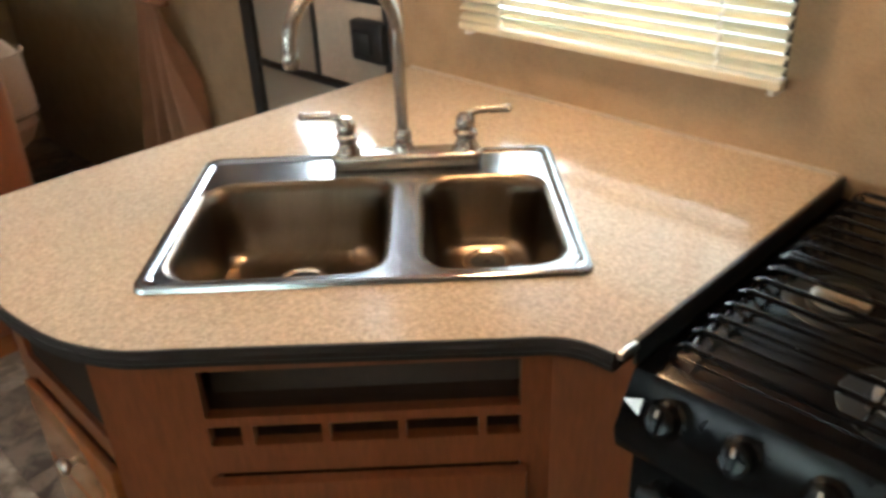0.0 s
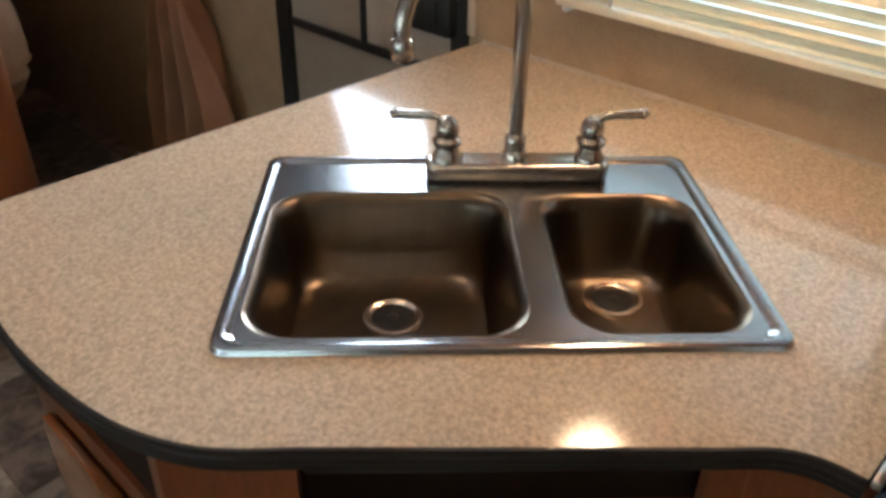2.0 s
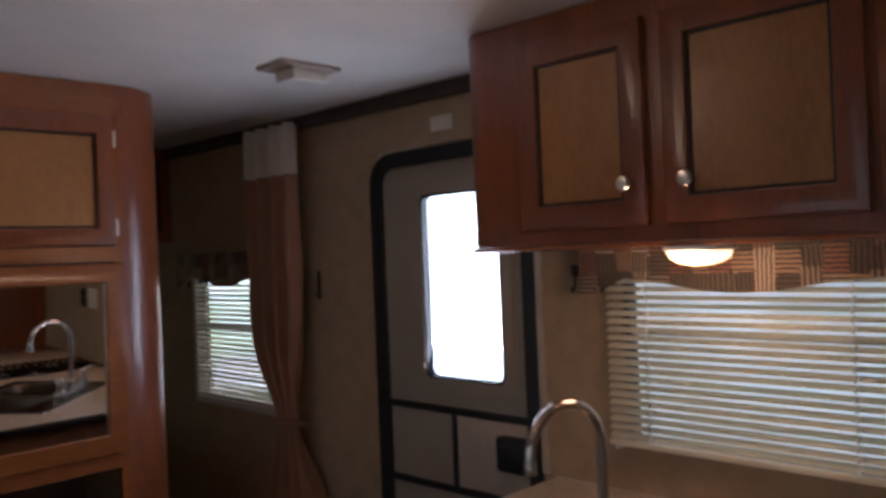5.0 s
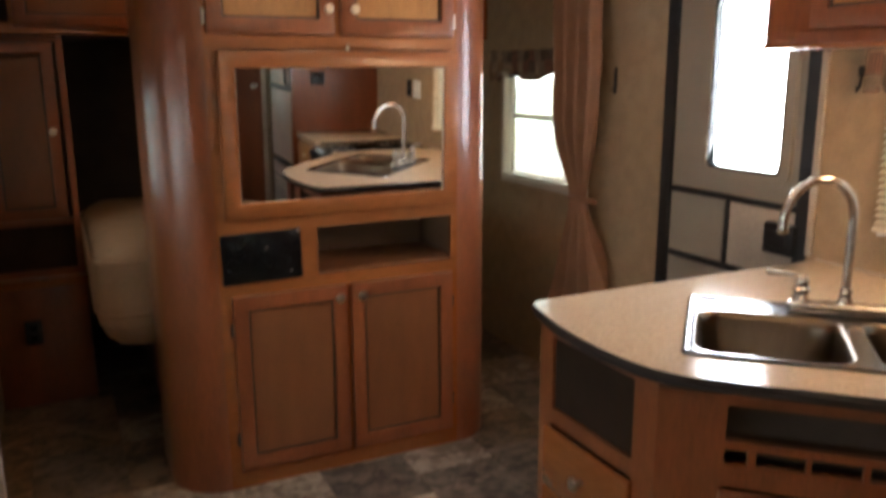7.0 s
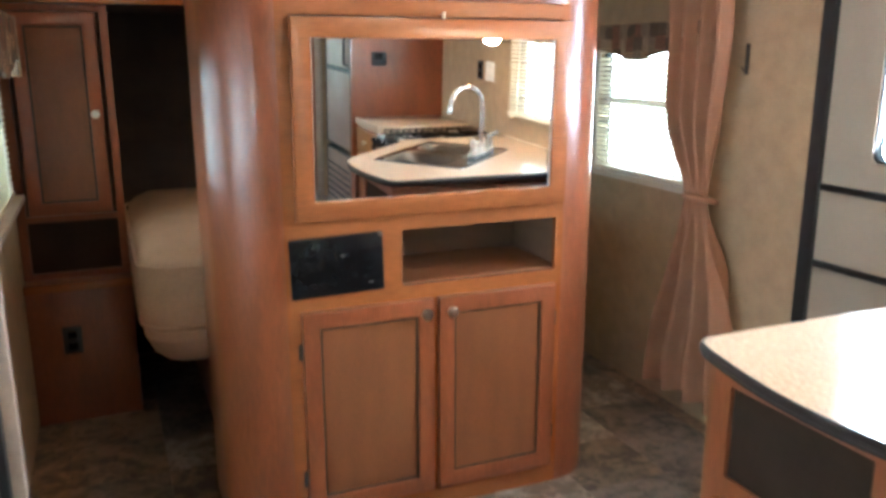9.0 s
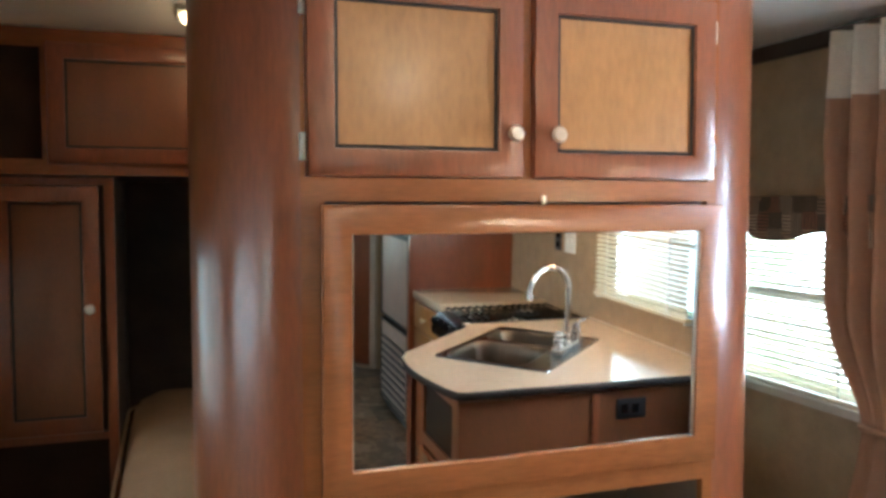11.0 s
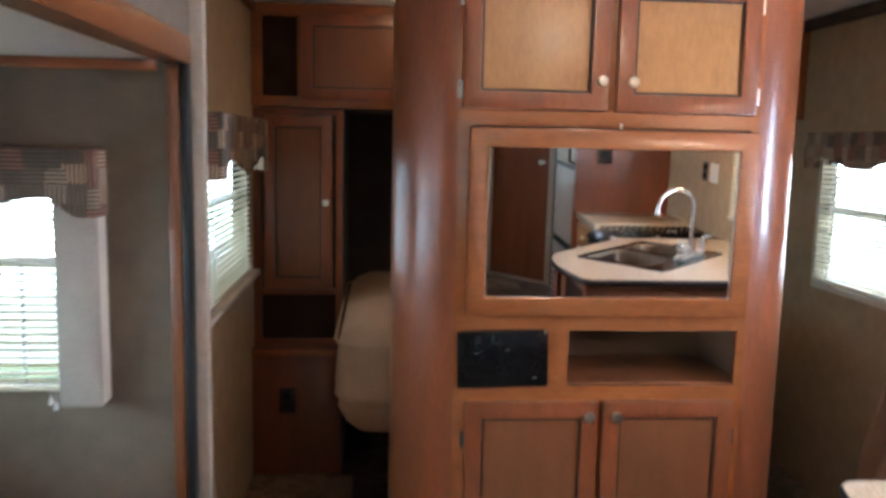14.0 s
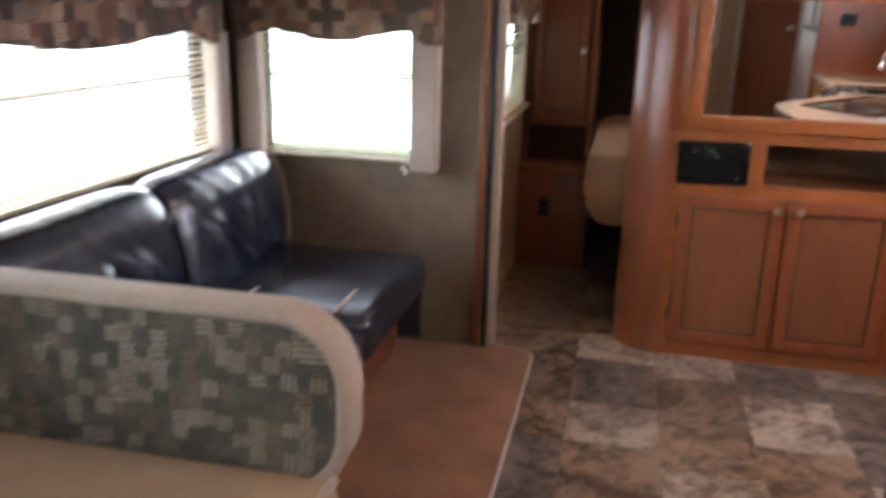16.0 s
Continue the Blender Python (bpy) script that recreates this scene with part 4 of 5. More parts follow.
    for u, s2 in ((0.27, -1), (0.486, 1)):
        h = part("valve", lathe([(0.024, 0.03), (0.024, 0.036), (0.02, 0.042), (0.017, 0.052), (0.022, 0.058), (0.022, 0.064), (0.017, 0.07), (0.0185, 0.078), (0.016, 0.09), (0.01, 0.098), (0.0, 0.1)], SINK @ Matrix.Translation((u, 0.415, 0)), 20), CHROME, f)
        lever = [(u, 0.415, 0.088), (u + s2 * 0.014, 0.418, 0.098), (u + s2 * 0.03, 0.42, 0.101), (u + s2 * 0.05, 0.424, 0.099), (u + s2 * 0.078, 0.428, 0.099)]
        part("lever", moved(join(tube(lever, 0.0062, 12, 0.0072), lathe([(0.0, -0.009), (0.0065, -0.006), (0.009, 0.0), (0.0065, 0.006), (0.0, 0.009)], Matrix.Translation(lever[-1]), 14)), SINK), CHROME, h)

    # stove
    st = thing("gas_stove", "black enamel gas range with wire grates and silver burner caps", "stove", (0.97, -2.34, 0))
    x0, y0, y1, z = 0.665, -2.595, -2.09, 0.876
    part("body", box(x0, W - 0.004, y0, y1, 0, 0.855, 0.004), BLACK, st)
    part("cooktop", join(box(x0 - 0.03, W - 0.004, y0, y1, 0.857, z, 0.006), box(x0 + 0.02, W - 0.03, y0 + 0.02, y1 - 0.02, z - 0.002, z + 0.003, 0.002)), BLACK, st)
    part("side_trim", box(x0 - 0.03, W - 0.004, y1 - 0.004, y1 + 0.0025, z + 0.001, 0.914, 0.0015), BLACKM, st)
    part("corner_clip", box(x0 - 0.068, x0 - 0.03, y1 - 0.006, y1 + 0.003, 0.904, 0.914, 0.002), NICKEL, st, "bright metal corner clip")
    slope = [(0.635, 0.872), (0.598, 0.80), (0.604, 0.768), (x0 - 0.001, 0.76), (x0 - 0.001, 0.856), (0.634, 0.856)]
    part("control_panel", prism(slope[::-1], y0, y1, 0.003, 2, Matrix(((1, 0, 0, 0), (0, 0, 1, 0), (0, 1, 0, 0), (0, 0, 0, 1)))), BLACK, st)
    N = Vector((-0.889, 0, 0.457))
    K = lambda y: Matrix.Translation((0.6165, y, 0.836)) @ N.to_track_quat("Z", "Y").to_matrix().to_4x4()
    part("badge", prism([(-0.011, -0.014), (0.011, -0.014), (0.0, 0.011)], 0.0005, 0.003, 0, 2, K(-2.103) @ pose(0, 0, 0, 0, 0, 90)), NICKEL, st, "small silver badge")
    for i in range(5):
        y = -2.153 - 0.095 * i
        k = part("control_knob", lathe([(0.026, 0.0), (0.026, 0.005), (0.021, 0.008), (0.019, 0.026), (0.015, 0.03), (0.0, 0.031)], K(y), 24), BLACK, st)
        part("grip", moved(box(-0.004, 0.004, -0.018, 0.018, 0.03, 0.038, 0.002), K(y)), BLACK, k)
        part("pointer", moved(box(-0.002, 0.002, 0.006, 0.016, 0.0382, 0.0388), K(y)), WHITE, k)
    M = facing(x0, y1, 0, -1, 0)
    part("oven_door", moved(box(0.008, y1 - y0 - 0.008, 0.30, 0.745, 0.002, 0.03, 0.006), M), BLACK, st)
    part("oven_window", moved(box(0.08, y1 - y0 - 0.08, 0.42, 0.64, 0.0305, 0.032, 0.0005), M), SMOKED, st)
    part("oven_handle", moved(join(tube([(0.04, 0.71, 0.055), (y1 - y0 - 0.04, 0.71, 0.055)], 0.01), box(0.05, 0.065, 0.7, 0.72, 0.03, 0.055), box(y1 - y0 - 0.065, y1 - y0 - 0.05, 0.7, 0.72, 0.03, 0.055)), M), BLACKM, st)
    for bx, by, br in ((0.93, -2.225, 0.045), (0.765, -2.37, 0.05), (1.09, -2.44, 0.045)):
        b = part("burner", lathe([(br + 0.03, z + 0.0035), (br + 0.027, z + 0.005), (br, z + 0.004), (br, z + 0.009), (br * 0.8, z + 0.011)], Matrix.Translation((bx, by, 0)), 28), BLACKM, st)
        part("burner_cap", lathe([(br * 0.86, z + 0.0095), (br * 0.86, z + 0.015), (br * 0.6, z + 0.018), (0.0, z + 0.0185)], Matrix.Translation((bx, by, 0)), 28), NICKEL, b, "silver burner cap")
    for gx0, gx1 in ((x0 + 0.012, 0.965), (0.979, W - 0.035)):
        ga, gb, g = y0 + 0.04, y1 - 0.04, []
        for i in range(8):
            x = gx0 + (gx1 - gx0) * i / 7
            g.append(tube([(x, ga - 0.012, z + 0.004), (x, ga - 0.006, z + 0.022), (x, ga + 0.006, z + 0.029), (x, (ga + gb) / 2, z + 0.026), (x, gb - 0.006, z + 0.029), (x, gb + 0.006, z + 0.022), (x, gb + 0.012, z + 0.004)], 0.0042, 7))
        for y in (ga + 0.006, (ga + gb) / 2, gb - 0.006):
            g.append(tube([(gx0, y, z + 0.02), (gx1, y, z + 0.02)], 0.0038, 7))
        part("grate", join(*g), BLACK, st, "black enamelled wire grate")
    # counter and drawers beyond the stove
    k = thing("drawer_cabinet", "small cherry wood drawer cabinet with laminate top beside the stove", "cabinet", (0.95, -2.85, 0))
    part("body", box(0.665, W - 0.004, -3.095, -2.6, 0, 0.868), WOOD, k)
    part("top", box(0.64, W - 0.004, -3.097, -2.598, 0.87, TOP + 0.005, 0.005), COUNTER, k)
    M = facing(0.665, -2.6, 0, -1, 0)
    for v0, v1 in ((0.70, 0.85), (0.53, 0.685), (0.3, 0.515), (0.06, 0.285)):
        d = part("drawer", moved(box(0.02, 0.475, v0, v1, 0.001, 0.019, 0.004), M), PANEL, k)
        knob(M, 0.25, (v0 + v1) / 2, 0.019, d)
    # fridge
    fr = thing("refrigerator", "brown two-door refrigerator in a cherry wood surround", "refrigerator", (0.95, -3.5, 0))
    part("side_panel", box(0.62, W - 0.003, -3.125, -3.1, 0, CEIL - 0.003), WOOD, fr, "reddish cherry wood side panel")
    part("body", box(0.66, W - 0.003, -3.80, -3.13, 0, 1.72), BLACKM, fr)
    part("surround", box(0.64, W - 0.003, -3.83, -3.127, 1.722, CEIL - 0.003), WOOD, fr)
    M = facing(0.66, -3.13, 0, -1, 0)
    for v0, v1 in ((0.08, 0.62), (0.66, 1.20), (1.22, 1.70)):
        d = part("door", moved(box(0.015, 0.655, v0, v1, 0.002, 0.035, 0.006), M), FRIDGE, fr, "fridge panel in black trim")
        part("trim", moved(ring_frame(0.005, 0.665, v0 - 0.008, v1 + 0.008, 0.014, 0.002, 0.04, 0.003), M), BLACKM, d)
    part("handle", moved(join(tube([(0.05, 1.24, 0.036), (0.05, 1.26, 0.07), (0.05, 1.42, 0.07), (0.05, 1.44, 0.036)], 0.009)), M), BLACKM, fr)
    part("vent_grille", moved(join(*[box(0.05, 0.62, 0.1 + i * 0.05, 0.115 + i * 0.05, 0.036, 0.042) for i in range(9)]), M), BLACKM, fr)
    th = thing("thermostat", "black thermostat box on the galley panel", "thermostat", (0.81, -3.1, 1.255))
    part("case", box(0.76, 0.86, -3.099, -3.07, 1.255, 1.345, 0.008), BLACKM, th)
    part("display", box(0.775, 0.83, -3.0695, -3.067, 1.295, 1.335), BLACK, th)
    # angled bathroom door
    M = facing(0.82, -4.75, 0, -0.7, 0.714)
    bd = thing("door_2", "closed reddish wooden bathroom door with a brass knob", "door", (0.5, -5.0, 0), kind="structure")
    part("door_leaf", moved(box(0.06, 0.68, 0.03, 1.93, -0.03, 0.0), M), WOOD, bd)
    part("door_frame", moved(join(box(0.0, 0.055, 0, 2.0, -0.05, 0.012, 0.004), box(0.685, 0.74, 0, 2.0, -0.05, 0.012, 0.004), box(0.055, 0.685, 1.935, 2.0, -0.05, 0.012, 0.004), box(0.055, 0.685, 0, 0.025, -0.05, 0.012, 0.003)), M), PIPING, bd)
    part("door_knob", lathe([(0.02, 0), (0.02, 0.006), (0.01, 0.01), (0.01, 0.03), (0.024, 0.045), (0.02, 0.058), (0.0, 0.062)], M @ Matrix.Translation((0.12, 1.12, 0.0)), 18), NICKEL, bd)
    solid("wall_bath", join(moved(box(-0.02, 0.74, 2.002, CEIL - 0.002, -0.05, 0.0), M), box(0.83, 1.27, -4.80, -4.75, 0, CEIL - 0.002)), WALL, "beige wall round the bathroom door", "wall")


def plates():
    o = thing("wall_outlet", "black power outlet on the wall above the stove", "outlet", (W, -2.46, 1.21))
    M = facing(W, -2.43, 1.21, *RIGHT)
    part("plate", moved(box(0, 0.075, 0, 0.115, 0.001, 0.007, 0.003), M), BLACKM, o)
    for v in (0.018, 0.066):
        part("socket", moved(box(0.02, 0.055, v, v + 0.03, 0.0072, 0.009, 0.001), M), BLACK, o)
    q = thing("switch_plate", "white switch plate on the wall beside the stove", "switch", (W, -2.3, 1.21))
    M = facing(W, -2.27, 1.21, *RIGHT)
    part("plate", moved(box(0, 0.12, 0, 0.115, 0.001, 0.006, 0.003), M), WHITE, q)
    for u in (0.03, 0.075):
        part("rocker", moved(box(u, u + 0.018, 0.04, 0.075, 0.0062, 0.011, 0.002), M), WHITE, q)


# Same steel as the rim; bowl shade and warm reflections are in the colour.
BOWL = material("bowl steel, shade and warm reflections in colour", (0.18, 0.138, 0.1), 0.29, 1.0, vary=0.1, scale=5, stretch=(1, 12, 1), fine=80, bump=0.02)
plates()
galley()


def upper_cabinet():
    c = thing("wall_cabinet", "dark cherry wood wall cabinet with a rounded end above the galley", "cabinet", (1.1, -1.8, 1.59))
    x, y0, y1, z0, top, R = 0.93, -2.98, -1.04, 1.59, CEIL - 0.003, 0.12
    arc = [(x + R - R * math.cos(radians(a)), y1 - R + R * math.sin(radians(a)) + 0.06) for a in range(0, 91, 9)]
    foot = arc + [(W - 0.003, y1 + 0.06), (W - 0.003, y0), (x, y0)]
    part("carcass", prism(foot, z0, top), WOOD, c)
    lip = [((px - 1.1) * 1.012 + 1.095 if px < 1.2 else px, py + (0.008 if py > -1.1 else 0)) for px, py in foot]
    part("bottom_moulding", prism(lip, z0 - 0.014, z0 - 0.0005, 0.004), WOOD_H, c)
    M = facing(x, y1, 0, -1, 0)
    for a, b, n in ((0.17, 0.51, 0.47), (0.555, 0.95, 0.612), (0.97, 1.36, 1.32), (1.40, 1.80, 1.45)):
        door(c, M, a, b, 1.625, 2.07, (n, 1.715), 0.055)
    l = thing("cabinet_lamp", "lit oval lamp under the galley cabinet", "lamp", (1.0, -1.63, 1.575))
    part("base", lathe([(0.075, 0), (0.075, -0.008), (0.068, -0.012)], Matrix.Translation((0.985, -1.63, 1.5755)), 28), WHITE, l)
    part("lens", lathe([(0.068, -0.012), (0.062, -0.026), (0.045, -0.036), (0.02, -0.041), (0.0, -0.042)], Matrix.Translation((0.985, -1.63, 1.5755)), 28), LAMPGLOW, l, "glowing warm white lens")
    h = thing("key_hooks", "small dark hook rack under the galley cabinet", "hooks", (W - 0.02, -1.16, 1.48))
    part("plate", box(W - 0.014, W - 0.002, -1.22, -1.1, 1.5, 1.53, 0.003), DARK, h)
    for i in range(4):
        y = -1.21 + i * 0.032
        part("hook", tube([(W - 0.014, y, 1.505), (W - 0.02, y, 1.47), (W - 0.03, y, 1.455), (W - 0.036, y, 1.47)], 0.003, 6), DARK, h)


upper_cabinet()


# ---- sleeping end ----
def bedroom():
    b = thing("bed", "bare quilted cream mattress on a wooden bed base", "bed", (0, 1.2, 0))
    part("base", box(-0.6, 0.6, 0.52, 1.9, 0, 0.44, 0.004), WOOD, b)

    def pad(rows):
        """Stacked outlines (height, inset) of a pad with rounded corners."""
        bm = loft([[(x, y, h) for x, y in rounded(-0.86 + k, 0.86 - k, 0.455 + k, 1.9, max(0.03, 0.13 - k * 0.6), 8)] for h, k in rows], True)
        bm.faces.new([v for v in bm.verts if abs(v.co.z - rows[0][0]) < 1e-6][:36])
        bmesh.ops.recalc_face_normals(bm, faces=bm.faces[:])
        return bm

    mattress = part("mattress", pad([(MB, 0.02), (MB + 0.015, 0.004), (MB + 0.06, 0.0), (MT - 0.11, 0.006), (MT - 0.05, 0.02), (MT - 0.018, 0.045), (MT, 0.1)]), MATTRESS, b)
    for h in (MB + 0.02, MT - 0.045):
        part("piping", tube([(x, y, h) for x, y in rounded(-0.858, 0.858, 0.457, 1.88, 0.13, 8)], 0.006, 6), MATTRESS, mattress)
    part("box_cover", pad([(MB - 0.135, 0.12), (MB - 0.125, 0.075), (MB - 0.09, 0.04), (MB - 0.03, 0.012), (MB - 0.001, 0.02)]), MATTRESS, b)
    hb = thing("headboard", "dark brown padded headboard panel behind the bed", "headboard", (0, FRONT - 0.02, 0.5))
    for a in (-0.862, -0.287, 0.289):
        part("panel", box(a, a + 0.573, FRONT - 0.035, FRONT - 0.003, 0.0, 1.683, 0.008), HEAD, hb)
    w = thing("wardrobe", "dark cherry wood wardrobe with a tall door and overhead cubby", "wardrobe", (-1.04, 1.55, 0))
    y, x0, x1 = 1.27, BEDL + 0.003, -0.865
    M = facing(x0, y, 0, 0, -1)
    wd = x1 - x0
    fr = [box(0, 0.035, 0.6, 1.68, -0.02, 0), box(wd - 0.03, wd, 0.6, 1.68, -0.02, 0), box(0.035, wd - 0.03, 0.6, 0.625, -0.02, 0), box(0.035, wd - 0.03, 0.835, 0.86, -0.02, 0), box(0.035, wd - 0.03, 1.655, 1.68, -0.02, 0)]
    part("face_frame", moved(join(*fr), M), WOOD, w)
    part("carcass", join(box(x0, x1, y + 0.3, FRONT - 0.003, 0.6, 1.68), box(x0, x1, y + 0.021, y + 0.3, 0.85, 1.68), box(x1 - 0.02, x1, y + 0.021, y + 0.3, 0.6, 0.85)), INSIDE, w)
    part("lower_panel", box(x0, x1, y - 0.08, FRONT - 0.003, 0, 0.598, 0.004), WOOD, w)
    part("ledge", box(x0, x1 + 0.01, y - 0.095, y - 0.0805, 0.565, 0.6, 0.004), WOOD_H, w)
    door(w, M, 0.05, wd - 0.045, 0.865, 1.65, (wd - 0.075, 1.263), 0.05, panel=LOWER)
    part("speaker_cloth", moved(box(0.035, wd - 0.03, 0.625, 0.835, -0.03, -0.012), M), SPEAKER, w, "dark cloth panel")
    out = thing("wall_outlet", "black power outlet on the wardrobe base", "outlet", (-1.11, y - 0.08, 0.35))
    MO = facing(-1.145, y - 0.08, 0.30, 0, -1)
    part("plate", moved(box(0, 0.072, 0, 0.115, 0.0005, 0.007, 0.003), MO), BLACKM, out)
    for v in (0.018, 0.066):
        part("socket", moved(box(0.02, 0.052, v, v + 0.03, 0.0072, 0.009, 0.001), MO), BLACK, out)
    # overhead cabinet across the head of the bed
    c = thing("overhead_cabinet", "dark cherry wood overhead cabinet across the bed head", "cabinet", (0, 1.6, 1.69))
    M = facing(BEDL + 0.003, 1.25, 0, 0, -1)
    full = W - BEDL - 0.006
    z0, z1 = 1.685, CEIL - 0.003
    f = [box(0, 0.05, z0, z1, -0.02, 0), box(full - 0.05, full, z0, z1, -0.02, 0), box(0.05, full - 0.05, z0, z0 + 0.05, -0.02, 0), box(0.05, full - 0.05, z1 - 0.06, z1, -0.02, 0), box(0.2, 0.245, z0 + 0.05, z1 - 0.06, -0.02, 0), box(full - 0.245, full - 0.2, z0 + 0.05, z1 - 0.06, -0.02, 0)]
    part("face_frame", moved(join(*f), M), WOOD_H, c)
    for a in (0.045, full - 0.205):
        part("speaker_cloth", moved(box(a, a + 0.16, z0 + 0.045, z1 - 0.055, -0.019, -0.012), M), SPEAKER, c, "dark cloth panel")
    part("carcass", join(box(BEDL + 0.003, W - 0.003, 1.5, FRONT - 0.004, z0, z1), box(BEDL + 0.003, W - 0.003, 1.271, 1.5, z0, z0 + 0.02)), INSIDE, c)
    for a, b2, n in ((0.22, 0.74, 0.70), (0.76, 1.24, 0.80), (1.26, 1.74, 1.70), (1.76, 2.28, 1.80)):
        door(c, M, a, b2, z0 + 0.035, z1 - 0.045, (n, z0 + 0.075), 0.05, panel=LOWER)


MB, MT = 0.57, 0.845
bedroom()


# ---- slide-out ----
def sofa():
    s = thing("sofa", "black leatherette sofa with loose cushions and wooden base", "sofa", (-1.95, -1.1, 0))
    y0, y1 = -1.95, -0.24
    part("base", box(SLIDE + 0.04, -1.60, y0 + 0.02, y1 - 0.03, 0.014, 0.29, 0.006), WOOD, s, "reddish wooden base")

    def puff(x0, x1, a, b, z0, z1, lean=0.0, crease=0.006, seed=0.0, bulge=0.02):
        bm = box(x0, x1, a, b, z0, z1, 0.05, 4)
        bmesh.ops.subdivide_edges(bm, edges=[e for e in bm.edges if e.calc_length() > 0.12], cuts=9, use_grid_fill=True)
        for v in bm.verts:
            c, tt = v.co, (v.co.z - z0) / (z1 - z0)
            n = noise.noise(Vector((c.x * 6 + seed, c.y * 6, c.z * 6))) * crease * 1.6 + noise.noise(Vector((c.x * 14 + seed, c.y * 20 + c.z * 14, c.z * 9 - c.y * 7))) * crease * 0.8
            u = (c.y - a) / (b - a) - 0.5
            v.co += Vector((lean * tt + n, n * 0.5, n + bulge * (1 - 4 * u * u) * (tt > 0.5)))
        bmesh.ops.recalc_face_normals(bm, faces=bm.faces[:])
        return bm

    side = smooth_path([(0.31, 0.41), (0.345, 0.5), (0.34, 0.6), (0.325, 0.67), (0.315, 0.72), (0.29, 0.81), (0.225, 0.878), (0.13, 0.885), (0.05, 0.83), (0.035, 0.6), (0.035, 0.42)], 5)

    def back_pad(a, b, seed):
        """A bolster roll over a lower pad, pulled in along a seam, with folds running down from it."""
        def f(u, v):
            k = v * (len(side) - 1)
            p, q, r = side[int(k)], side[min(int(k) + 1, len(side) - 1)], k - int(k)
            x, z, y = p[0] + (q[0] - p[0]) * r, p[1] + (q[1] - p[1]) * r, a + (b - a) * u
            e = 1 - abs(2 * u - 1) ** 7
            lean = y + 0.55 * (z - 0.6) + 0.05 * noise.noise(Vector((y * 5, z * 5, seed)))
            fold = 1 - 2.8 * abs(noise.noise(Vector((lean * 9 + seed, z * 2.6, seed))))
            fold *= math.exp(-((y - (a + 0.42 * (b - a))) / 0.24) ** 2)
            long = 1 - 2.6 * abs(noise.noise(Vector((y * 7 + 0.8 * z + seed, z * 1.6, seed + 3))))
            small = noise.noise(Vector((y * 30 + seed, z * 17 - y * 9, seed)))
            low = max(0.12, min(1.0, (0.76 - z) / 0.1))
            d = (0.027 * max(-0.6, fold) + 0.007 * max(-0.7, long) + 0.0025 * small) * low if x > 0.1 else 0.0
            return Vector((SLIDE + 0.16 + (x - 0.16) * (0.72 + 0.28 * e) + d, y + d * 0.4, 0.42 + (z - 0.42) * (0.93 + 0.07 * e) + d * 0.5))
        bm = sheet(f, 130, 90)
        bmesh.ops.holes_fill(bm, edges=[e for e in bm.edges if e.is_boundary])
        bmesh.ops.recalc_face_normals(bm, faces=bm.faces[:])
        return bm

    mid = (y0 + y1) / 2
    for i, (a, b) in enumerate(((y0, mid - 0.004), (mid + 0.004, y1))):
        seat = part("seat_cushion", puff(SLIDE + 0.22, -1.47, a, b, 0.28, 0.455, seed=i * 3.1, crease=0.004), LEATHER, s)
        for x, ya, yb in ((-1.955, 0.86, 0.64), (-1.60, 0.82, 0.57)) if i else ((-1.57, 0.2, 0.04),):
            n = max(3, int((ya - yb) / 0.035))
            part("stitching", join(*[tube([(x - 0.004, b - ya + k * 0.035, 0.469), (x + 0.008, b - ya + k * 0.035 + 0.02, 0.4705)], 0.0048, 5) for k in range(n)]), PIPING, seat, "pale stitched seam")
        back = part("back_cushion", back_pad(a + 0.01, b - 0.005, 7 + i * 5), LEATHER, s)
        if i:
            part("welt", tube([(SLIDE + 0.33, b - 0.03, 0.47), (SLIDE + 0.325, b - 0.012, 0.6), (SLIDE + 0.3, b - 0.012, 0.76), (SLIDE + 0.24, b - 0.02, 0.87)], 0.0035, 8), PIPING, back)
    part("end_skirt", box(SLIDE + 0.03, -1.5, y1 + 0.002, y1 + 0.03, 0.05, 0.40, 0.01), LEATHER, s)


sofa()


def dinette():
    d = thing("dinette_bench", "dinette bench with patterned cloth back and beige welt", "bench", (-1.8, -2.3, 0))
    y, x0, x1, z0, z1, r = -2.10, SLIDE + 0.05, -1.195, 0.44, 0.868, 0.165
    out = rounded(x0, x1, z0, z1, r, 8)
    face = lambda k, yy: [(px, yy, pz) for px, pz in rounded(x0 + k, x1 - k, z0 + k, z1 - k, r - k * 0.5, 8)]
    bm = loft([face(0.03, y + 0.03), face(0.005, y + 0.04), face(0.0, y + 0.07), face(0.0, y + 0.12), face(0.02, y + 0.14)], True)
    part("border", bm, PIPING, d, "beige cushion border")
    part("backrest", loft([face(0.012, y + 0.036), face(0.03, y + 0.029), face(0.06, y + 0.027)], True), FABRIC, d, "patterned green and tan upholstery")
    part("welt", tube([(px, y + 0.035, pz) for px, pz in rounded(x0 + 0.012, x1 - 0.012, z0 + 0.012, z1 - 0.012, r - 0.01, 8)] + [(x1 - 0.012, y + 0.035, z1 - r)], 0.017, 10), PIPING, d, "thick beige welt")
    part("seat", box(x0, x1 - 0.01, -2.68, y + 0.02, 0.40, 0.52, 0.04, 4), SEAT, d, "plain tan seat cushion")
    part("seat_welt", tube([(x0 + 0.02, -2.66, 0.515), (x1 - 0.03, -2.66, 0.515), (x1 - 0.025, y, 0.515)], 0.012, 8), PIPING, d)
    part("base", box(x0, x1 - 0.05, -2.62, y + 0.1, 0.014, 0.40, 0.005), WOOD, d)


dinette()


